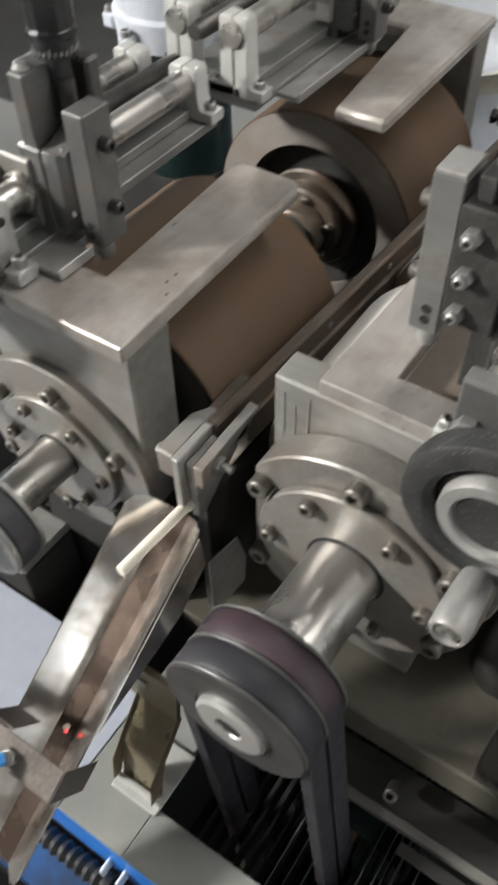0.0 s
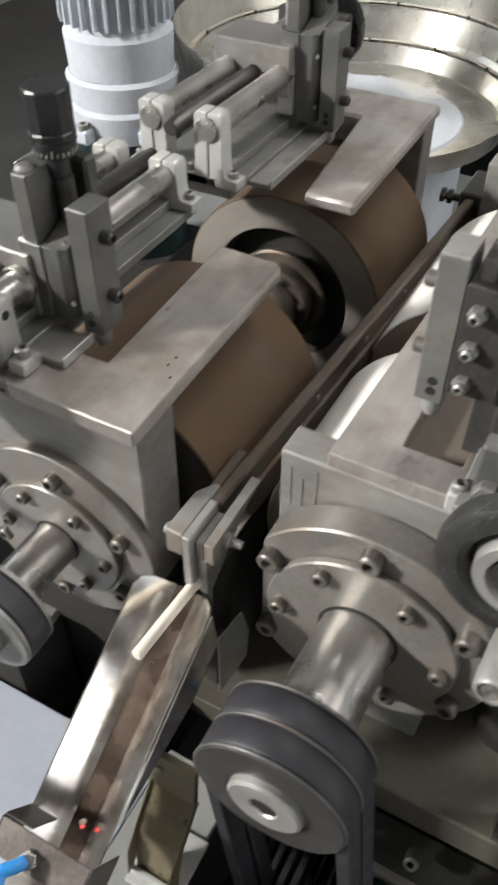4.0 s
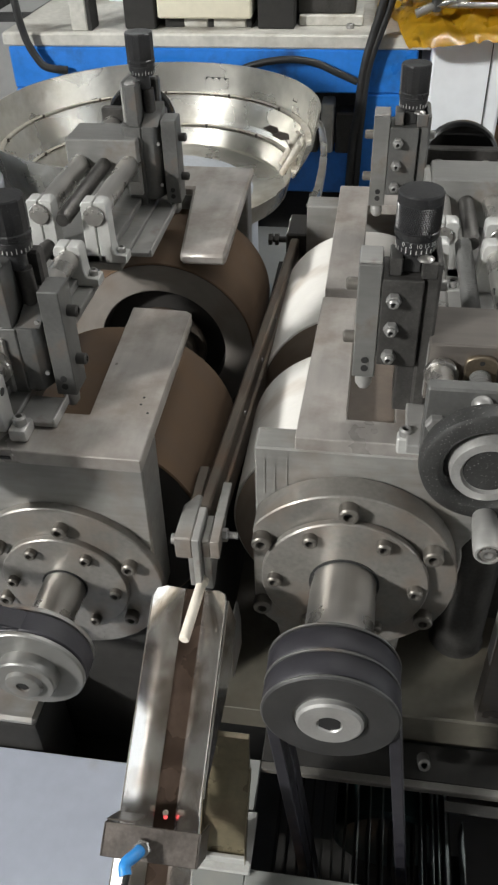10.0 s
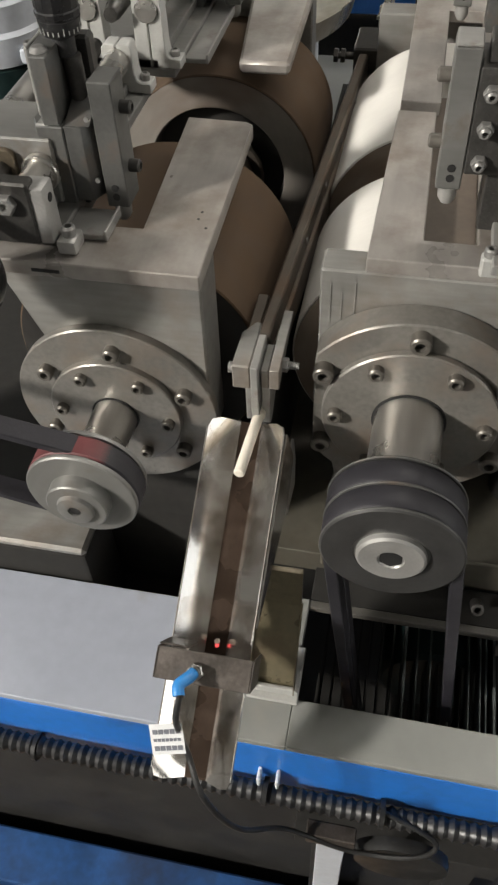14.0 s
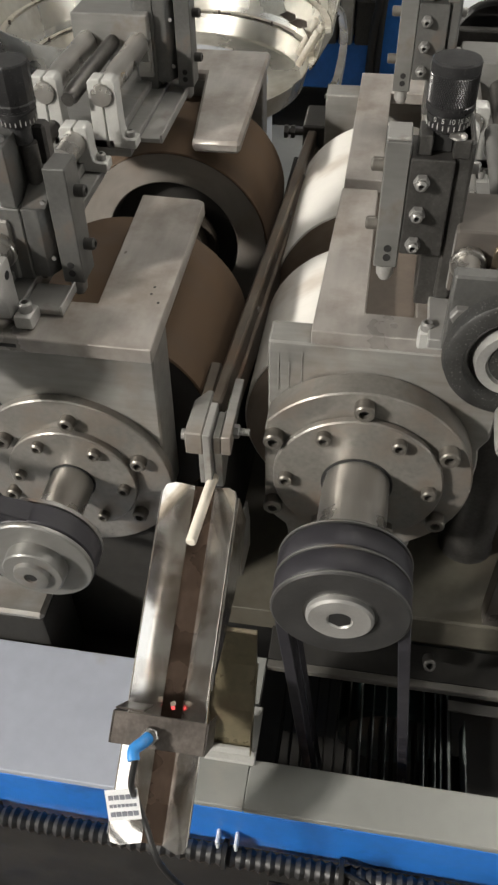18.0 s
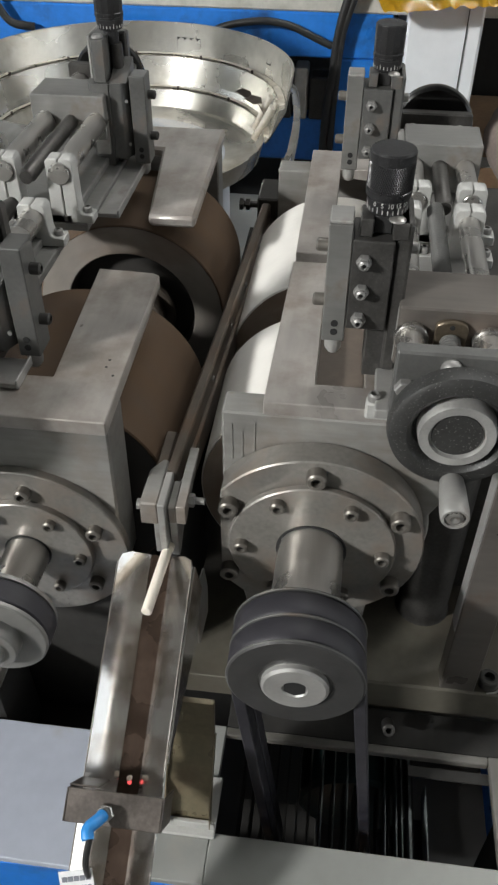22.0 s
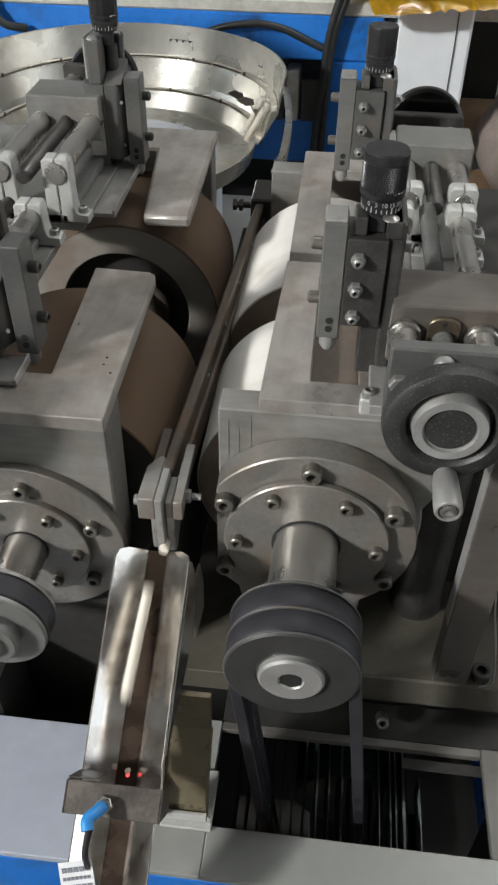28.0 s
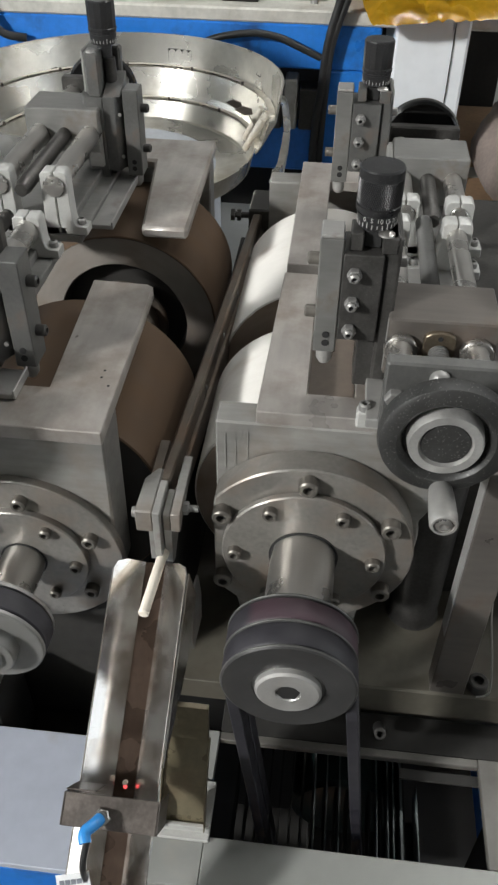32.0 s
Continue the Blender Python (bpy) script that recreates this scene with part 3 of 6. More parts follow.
def pulley_right():
    p = thing("belt_pulley", (PX, -0.10, PZ), "dark two-groove belt pulley with a pale hub washer", "pulley", "belt pulleys")
    y, r = -0.1205, 0.0475
    bm = bmesh.new()
    turned(bm, (PX, y + 0.046, PZ), (0, -1, 0), [(0, 0.027), (0, r), (0.0028, r + 0.0004), (0.0034, r - 0.004), (0.0217, r - 0.004), (0.0221, r), (0.0239, r), (0.0243, r - 0.004), (0.0424, r - 0.004), (0.0428, r), (0.0450, r + 0.0006), (0.046, r - 0.0006), (0.046, 0.026), (0.0445, 0.025), (0.0445, 0.0)], 96)
    part("rim", bm, M_PULLEY, p, pivot=(PX, -0.10, PZ))
    for o in (0.0005, 0.0222, 0.0431):
        bm = turned(bmesh.new(), (PX, y + 0.046 - o, PZ), (0, -1, 0), [(0, r - 0.001), (0.0002, r + 0.0009), (0.0012, r + 0.0012), (0.0018, r + 0.0009), (0.002, r - 0.001)], 72)
        part("worn_edge", bm, M_SLIDE, p, "worn bright pulley edge", pivot=(PX, -0.10, PZ))
    bm = bmesh.new()
    turned(bm, (PX, y + 0.001, PZ), (0, -1, 0), [(0, 0.0235), (0.004, 0.0235), (0.0055, 0.0215), (0.0055, 0.0092), (0.0042, 0.0085)], 48)
    part("hub_washer", bm, M_DULLALU, p, "pale worn hub washer", pivot=(PX, -0.10, PZ))
    part("centre_hole", turned(bmesh.new(), (PX, y - 0.0020, PZ), (0, -1, 0), [(0, 0.0086), (0.0014, 0.0086)], 6), M_SOCKET, p, pivot=(PX, -0.10, PZ))
    for yy in (-0.0871, -0.1079):
        for s, m in ((0, M_BELTPLUM if yy > -0.1 else M_BELT), (1, M_BELT), (2, M_BELT)):
            bm = bmesh.new()
            turned(bm, (PX, yy + 0.0091, PZ), (0, -1, 0), [(0, 0.0430), (0, 0.0472), (0.0016, 0.0482), (0.0164, 0.0482), (0.018, 0.0472), (0.018, 0.0430)], 32, 120 * s, 120)
            part("belt_wrap", bm, m, p, "dark belt with faded red print" if m == M_BELTPLUM else "", pivot=(PX, -0.10, PZ))
    return p


def belts_right():
    b = thing("drive_belt", (PX, -0.10, 0.60), "pair of black rubber belts running down to a motor", "drive belt", "drive belts")
    for yy in (-0.0871, -0.1079):
        for top, low in ((PX - 0.0482, 0.1400), (PX + 0.0392, 0.2250)):
            bm = prism(bmesh.new(), [(top, PZ), (top + 0.0090, PZ), (low + 0.0090, 0.54), (low, 0.54)], "y", yy - 0.0086, yy + 0.0086, 0.0008)
            part("strand", bm, M_BELT, b)
    bm = bmesh.new()
    turned(bm, (0.1870, -0.075, 0.538), (0, -1, 0), [(0, 0.039), (0.042, 0.039)], 40)
    part("motor_pulley", bm, M_PAN, b)


def pulley_left():
    p = thing("belt_pulley", (QX, -0.10, QZ), "dull grey single-groove belt pulley with a stepped boss", "pulley", "belt pulleys")
    y, r, pv = -0.110, 0.041, (QX, -0.10, QZ)
    bm = bmesh.new()
    turned(bm, (QX, y + 0.026, QZ), (0, -1, 0), [(0, 0.018), (0, r), (0.003, r), (0.0045, r - 0.006), (0.021, r - 0.006), (0.0225, r), (0.025, r), (0.026, r - 0.001), (0.026, 0.023), (0.036, 0.0225), (0.037, 0.0215), (0.037, 0.014), (0.040, 0.013), (0.0405, 0.012), (0.0405, 0.005), (0.037, 0.0045)], 64)
    part("rim", bm, M_MIDALU, p, pivot=pv)
    part("screw", turned(bmesh.new(), (QX, y - 0.0125, QZ), (0, -1, 0), [(0, 0.0045), (0.001, 0.0045)], 6), M_SOCKET, p, pivot=pv)
    for s, m in ((0, M_BELTRED), (1, M_BELT), (2, M_BELT)):
        bm = bmesh.new()
        turned(bm, (QX, y + 0.0215, QZ), (0, -1, 0), [(0, 0.035), (0, 0.0405), (0.001, 0.0415), (0.016, 0.0415), (0.017, 0.0405), (0.017, 0.035)], 32, 120 * s, 120)
        part("belt_wrap", bm, m, p, "dark belt with red print" if s == 0 else "", pivot=pv)
    return p


def belt_left():
    b = thing("drive_belt", (-0.3, -0.10, DECK), "flat black belt running sideways to a drive", "drive belt", "drive belts")
    x0 = QX
    for sign in (1, -1):
        z0, z1 = QZ + sign * 0.0385, 1.085 + sign * 0.03
        bm = prism(bmesh.new(), [(x0, z0 - 0.003), (x0, z0 + 0.003), (-0.46, z1 + 0.003), (-0.46, z1 - 0.003)], "y", -0.105, -0.0887, 0.0008)
        part("strand", bm, M_BELT, b)
    part("drive_pulley", turned(bmesh.new(), (-0.46, -0.085, 1.085), (0, -1, 0), [(0, 0.030), (0.024, 0.030)], 40), M_PULLEY, b)
    m = thing("drive_motor", (-0.46, 0.0, DECK - 0.09), "dark drive motor standing on the bed", "motor")
    part("motor_body", turned(bmesh.new(), (-0.46, -0.060, 1.085), (0, 1, 0), [(0, 0.012), (0.02, 0.012), (0.02, 0.05), (0.16, 0.05), (0.165, 0.045)], 40), M_MOTOR, m)
    solid("foot", M_MOTOR, m, (-0.51, -0.41, -0.02, 0.09, DECK - 0.0895, 1.04))
    c = thing("gear_cover", (-0.18, -0.05, DECK - 0.09), "grey-topped dark steel gear cover", "cover")
    solid("box_body", M_PAN, c, (-0.40, -0.128, -0.066, -0.004, DECK - 0.0895, 0.842), bevel=0.006, seg=2)
    solid("lid", M_BODY, c, (-0.40, -0.128, -0.066, -0.004, 0.8425, 0.852), bevel=0.003)


def wheel(name, cx, cz, y0, y1, r, bore, side_mat, face_mat, label):
    w = thing(name, (cx, (y0 + y1) / 2, cz), label, "grinding wheel", "grinding wheels")
    pv = (cx, (y0 + y1) / 2, cz)
    bm = bmesh.new()
    turned(bm, (cx, y0, cz), (0, 1, 0), [(0.0008, r - 0.0015), (0.002, r), (y1 - y0 - 0.002, r), (y1 - y0 - 0.0008, r - 0.0015)], 96, caps=False)
    part("rim", bm, side_mat, w, pivot=pv)
    for ya, s in ((y0, 1), (y1, -1)):
        bm = bmesh.new()
        turned(bm, (cx, ya, cz), (0, s, 0), [(0, r - 0.0018), (0, bore + 0.001), (0.001, bore)], 96, caps=False)
        part("face", bm, face_mat, w, pivot=pv)
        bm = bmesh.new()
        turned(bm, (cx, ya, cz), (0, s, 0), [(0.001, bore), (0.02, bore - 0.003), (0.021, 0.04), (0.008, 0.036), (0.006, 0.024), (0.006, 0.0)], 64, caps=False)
        part("bore", bm, M_WHEELSHADE, w, "recessed bore with shade in its colour", pivot=pv)
    if y0 < 0.1:
        return w
    bm = bmesh.new()
    ya = y0
    turned(bm, (cx, ya + 0.004, cz), (0, -1, 0), [(0, 0.050), (0.004, 0.050), (0.006, 0.048), (0.006, 0.040), (0.020, 0.039), (0.022, 0.037), (0.022, 0.028), (0.040, 0.027), (0.042, 0.025), (0.042, 0.0)], 48)
    part("hub", bm, M_BLADE, w, "dark hub flange", pivot=pv)
    for a in (20, 80, 140, 200, 260, 320):
        socket_bolt(w, ring_point(cx, ya - 0.024, cz, 0.0325, a), (0, -1, 0), 0.0035, 0.006, M_OILBOLT)
    return w


# ---- dressing slides ----
def slide_unit(x0, sx, y0, screws, label, dz=0.0, lift=0.0, digits=False, gib=None):
    """Upright slide with its knob; x0: the middle of its wheel; sx: 1 for the right side, -1 for the left."""
    gib = gib or M_GIB
    s = thing("dressing_slide", (x0 + sx * 0.025, y0 + 0.03, 1.131), label, "dressing slide", "dressing slides")

    def b(u0, u1, v0, v1, z0, z1):
        a, c = sorted((x0 + sx * u0, x0 + sx * u1))
        return (a, c, y0 + v0, y0 + v1, z0 + dz, z1 + dz)
    solid("tool_plate", M_MIDALU if sx > 0 else M_SLIDE, s, b(-0.0075, 0.0085, 0.000, 0.024, 1.164, 1.253), label="grey aluminium tool plate")
    if sx > 0:
        solid("plate_cap", M_ALU, s, b(-0.0070, 0.0080, 0.0005, 0.0235, 1.2532, 1.2555), bevel=0.0006, label="lighter top of the tool plate")
    for z in (1.172, 1.179):
        pin("screw_hole", M_SOCKET, s, (x0 + sx * 0.001, y0 + 0.004, z + dz), (x0 + sx * 0.001, y0 - 0.0006, z + dz), 0.0026, 12)
    bm = bmesh.new()
    turned(bm, (x0 + sx * 0.0005, y0 + 0.010, 1.166 + dz), (sx * 0.05, -0.1, -1), [(0, 0.006), (0.012, 0.006), (0.016, 0.0035), (0.017, 0.0)], 20)
    part("diamond_tool", bm, M_DULLALU, s, "pale dressing tool tip")
    low = 1.2465 if lift > 0.02 else 1.224
    if sx > 0:
        solid("slide_block", gib, s, b(0.0088, 0.036, -0.001, 0.034, 1.176, 1.243))
    else:
        ring = [(x0 + sx * u, y0 + v) for u, v in ((0.0095, 0.010), (0.0165, -0.004), (0.0285, -0.004), (0.0285, 0.036), (0.0095, 0.036))]
        part("slide_block", prism(bmesh.new(), ring, "z", 1.170 + dz, low + dz, 0.0006), M_SLIDE, s)
    solid("slide_foot", gib, s, b(0.024, 0.043, 0.006, 0.040, 1.132 - dz, 1.176))
    if sx > 0:
        solid("knob_post", gib, s, b(0.0125, 0.021, 0.004, 0.026, 1.2435, 1.256))
        part("cover_screw", turned(bmesh.new(), (x0 + sx * 0.0355, y0 + 0.0065, 1.2552 + dz), (0, 0, 1), [(0, 0.0056), (0.0012, 0.0054), (0.0026, 0.0034), (0.003, 0.0)], 20), M_BRIGHT, s, "domed bright screw")
        solid("slot_back", M_SOCKET, s, b(0.0212, 0.0333, 0.010, 0.034, 1.2435, 1.256))
        solid("knob_post", gib, s, b(0.0335, 0.044, 0.001, 0.034, 1.2435, 1.255))
        solid("carrier_plate", gib, s, b(0.0365, 0.047, 0.002, 0.046, 1.140 - dz, 1.255 + lift), bevel=0.002)
    else:
        ring = [(x0 + sx * u, y0 + v) for u, v in ((0.0288, -0.005), (0.047, -0.005), (0.053, 0.006), (0.053, 0.046), (0.0288, 0.046))]
        part("carrier_plate", prism(bmesh.new(), ring, "z", 1.150 + dz, low + dz, 0.0008), M_SLIDE, s, "tall chamfered carrier plate", sharp=15)
        ring = [(x0 + sx * u, y0 + v) for u, v in ((0.0300, -0.0045), (0.0415, -0.0045), (0.0465, 0.006), (0.0465, 0.046), (0.0300, 0.046))]
        part("carrier_head", prism(bmesh.new(), ring, "z", low + 0.0003 + dz, 1.2530 + dz + lift, 0.0008), M_SLIDE, s, "chamfered upper carrier block", sharp=15)
        solid("slot_back", gib, s, b(0.0160, 0.0298, 0.034, 0.046, low + 0.0003, 1.2510 + lift), bevel=0.002)
        ramp = [(y0 - 0.002, low + dz), (y0 + 0.0335, low + dz), (y0 + 0.0335, low + dz + 0.016)]
        part("slot_ramp", prism(bmesh.new(), ramp, "x", *sorted((x0 + sx * 0.0105, x0 + sx * 0.0283)), 0.0004), M_SLIDE, s, sharp=15)
        pin("spindle", M_BLACKSTEEL, s, (x0 + sx * 0.0230, y0 + 0.022, low + dz + 0.001), (x0 + sx * 0.0240, y0 + 0.022, 1.2440 + dz + lift), 0.0062, 20, label="dark knob spindle")
        solid("side_plate", M_ALU, s, b(0.0468, 0.0495, 0.008, 0.046, low + 0.0003, 1.2530 + lift), bevel=0.0006, label="light grey side plate")
        part("cover_screw", turned(bmesh.new(), (x0 + sx * 0.0375, y0 + 0.004, 1.2532 + dz + lift), (0, 0, 1), [(0, 0.0058), (0.0012, 0.0056), (0.003, 0.0036), (0.0034, 0.0)], 20), M_BOLT, s, "domed bright screw")
        for z in (1.178, 1.212):
            socket_bolt(s, (x0 + sx * 0.0532, y0 + 0.014, z + dz), (sx, 0, 0), 0.0042, 0.006, M_LIGHTALU)
    if screws:
        for z in (1.185, 1.207, 1.229):
            hex_nut(s, (x0 + sx * 0.017, y0 - 0.001, z + dz), (0, -1, 0), 0.0052, 0.005, M_BOLT)
            socket_bolt(s, (x0 + sx * 0.017, y0 - 0.0095, z + dz), (0, -1, 0), 0.0035, 0.0045)
    else:
        for z in (1.185, 1.229):
            pin("set_screw", M_BOLT, s, (x0 + sx * 0.012, y0 - 0.0008, z + dz), (x0 + sx * 0.012, y0 - 0.0022, z + dz), 0.0018, 10)
    for z in (1.190, 1.232):
        socket_bolt(s, (x0 - sx * 0.0155, y0 + 0.013, z + dz), (-sx, 0, 0), 0.0045, 0.008, M_OILBOLT if sx > 0 else M_DARKBOLT)
        if sx > 0:
            socket_bolt(s, (x0 + sx * 0.053, y0 + 0.016, z + dz), (sx, 0, 0), 0.004, 0.006, M_BOLT)
    kx, ky = x0 + sx * 0.0285, y0 + (0.024 if lift else 0.018)
    dz = dz + lift
    bm = bmesh.new()
    turned(bm, (kx, ky, 1.244 + dz), (0, 0, 1), [(0, 0.0075), (0.013, 0.0075), (0.013, 0.0118), (0.0145, 0.0128), (0.0225, 0.0137), (0.0225, 0.0130), (0.024, 0.0130)], 40)
    scale = part("dial", bm, M_KNOB, s, "black dial with a scale")
    for k in range(24):
        a = math.tau * k / 24
        d = Vector((math.cos(a), math.sin(a), 0))
        tall = 0.0042 if k % 4 == 0 else 0.0026
        bm = bmesh.new()
        box(bm, -0.0003, 0.0003, -0.0003, 0.0004, 0, tall)
        bmesh.ops.rotate(bm, verts=bm.verts[:], matrix=Matrix.Rotation(a + math.pi / 2, 3, "Z"))
        bmesh.ops.translate(bm, verts=bm.verts[:], vec=Vector((kx, ky, 1.259 + dz)) + d * 0.0132)
        part("scale_mark", bm, M_LIGHTALU, scale)
    if digits:
        for n, text in enumerate(("0", "5", "10", "15", "20")):
            a = radians(-128 + 22 * n)
            cu = bpy.data.curves.new("scale_digit", "FONT")
            cu.body, cu.size, cu.align_x, cu.align_y, cu.extrude = text, 0.0042, "CENTER", "CENTER", 0.00008
            cu.materials.append(M_LIGHTALU)
            ob = new("scale_digit", cu)
            ob.parent = scale
            d = Vector((math.cos(a), math.sin(a), 0))
            ob.matrix_basis = Matrix.Translation(Vector((kx, ky, 1.2648 + dz)) + d * 0.01385 - PLACE[scale]) @ Matrix.Rotation(a + math.pi / 2, 4, "Z") @ Matrix.Rotation(math.pi / 2, 4, "X")
            PLACE[ob] = PLACE[scale]
    knob_bm = bmesh.new()
    n, rows = 60, 12
    turned(knob_bm, (kx, ky, 1.244 + dz), (0, 0, 1), [(0.024, 0.0132), (0.0245, 0.0147), (0.028, 0.0149), (0.0285, 0.0142), (0.046, 0.0142), (0.0465, 0.0147), (0.052, 0.0147), (0.0532, 0.0138), (0.0532, 0.0)], 60)
    if not digits:
        bmesh.ops.delete(knob_bm, geom=knob_bm.verts[:], context="VERTS")
        turned(knob_bm, (kx, ky, 1.244 + dz), (0, 0, 1), [(0.024, 0.0132), (0.0245, 0.0142), (0.0275, 0.0144), (0.0285, 0.0136), (0.030, 0.0140), (0.052, 0.0143), (0.0532, 0.0136), (0.0532, 0.0)], 14)
        part("knob", knob_bm, M_KNOB, s, "smooth faceted black knob", sharp=18)
        return s
    knob = part("knob", knob_bm, M_KNOB, s, "black knurled knob")
    verts, faces = [], []
    for i in range(n):
        for j in range(rows):
            a = math.tau * (i + 0.5 * (j % 2)) / n
            z = 1.273 + dz + 0.0165 * (j + 0.5) / rows
            r0, r1, da, dh = 0.0142, 0.01485, math.pi / n * 0.86, 0.0011
            k = len(verts)
            verts += [(kx + r0 * math.cos(a - da), ky + r0 * math.sin(a - da), z), (kx + r0 * math.cos(a), ky + r0 * math.sin(a), z - dh), (kx + r0 * math.cos(a + da), ky + r0 * math.sin(a + da), z), (kx + r0 * math.cos(a), ky + r0 * math.sin(a), z + dh), (kx + r1 * math.cos(a), ky + r1 * math.sin(a), z)]
            faces += [(k, k + 1, k + 4), (k + 1, k + 2, k + 4), (k + 2, k + 3, k + 4), (k + 3, k, k + 4)]
    mesh = bpy.data.meshes.new("knurling")
    mesh.from_pydata([tuple(Vector(v) - PLACE[knob]) for v in verts], [], faces)
    mesh.materials.append(M_KNOB)
    kn = new("knurling", mesh)
    kn.parent = knob
    PLACE[kn] = PLACE[knob]
    return s


def handwheel(parent, cx, y, cz, sy, black=False):
    """Cast handwheel whose axis runs along y; sy: the way its face looks."""
    w = part("handwheel", turned(bmesh.new(), (cx, y, cz), (0, sy, 0), [(0, 0.030), (0, 0.0385), (0.002, 0.0410), (0.008, 0.0422), (0.014, 0.0410), (0.016, 0.0380), (0.016, 0.0305), (0.013, 0.0275), (0.008, 0.0265), (0.004, 0.0275)], 72), M_GLOSS if black else M_RIM, parent, "glossy black rim" if black else "speckled black cast rim")
    part("web", turned(bmesh.new(), (cx, y + sy * 0.004, cz), (0, sy, 0), [(0, 0.0285), (0.002, 0.0285), (0.0030, 0.0255)], 48), M_GLOSS if black else M_RIM, w)
    part("hub_ring", turned(bmesh.new(), (cx, y + sy * 0.0055, cz), (0, sy, 0), [(0, 0.0242), (0.0105, 0.0234), (0.012, 0.0226), (0.012, 0.0172), (0.0095, 0.0164), (0.0095, 0.0)], 64), M_GLOSS if black else M_DULLALU, w, "worn metal hub ring")
    part("cap", turned(bmesh.new(), (cx, y + sy * 0.0145, cz), (0, sy, 0), [(0, 0.0155), (0.001, 0.0155), (0.0015, 0.015), (0.0015, 0)], 48), M_DULLALU if black else M_RIM, w, "centre cap")
    if not black:
        hx, hz = cx + 0.003, cz - 0.038
        part("handle", turned(bmesh.new(), (hx, y + sy * 0.010, hz), (0, sy, 0), [(0, 0.0055), (0.004, 0.0074), (0.013, 0.0083), (0.031, 0.0091), (0.0375, 0.0089), (0.039, 0.0080), (0.039, 0.0066), (0.036, 0.0062), (0.036, 0.0)], 32), M_ALU, w, "tapered grey metal handle")
        part("handle_screw", turned(bmesh.new(), (hx, y + sy * 0.0462, hz), (0, sy, 0), [(0, 0.0056), (0.0022, 0.0054), (0.0030, 0.0030), (0.0016, 0.0)], 20), M_BRIGHT, w, "bright handle screw")
    return w


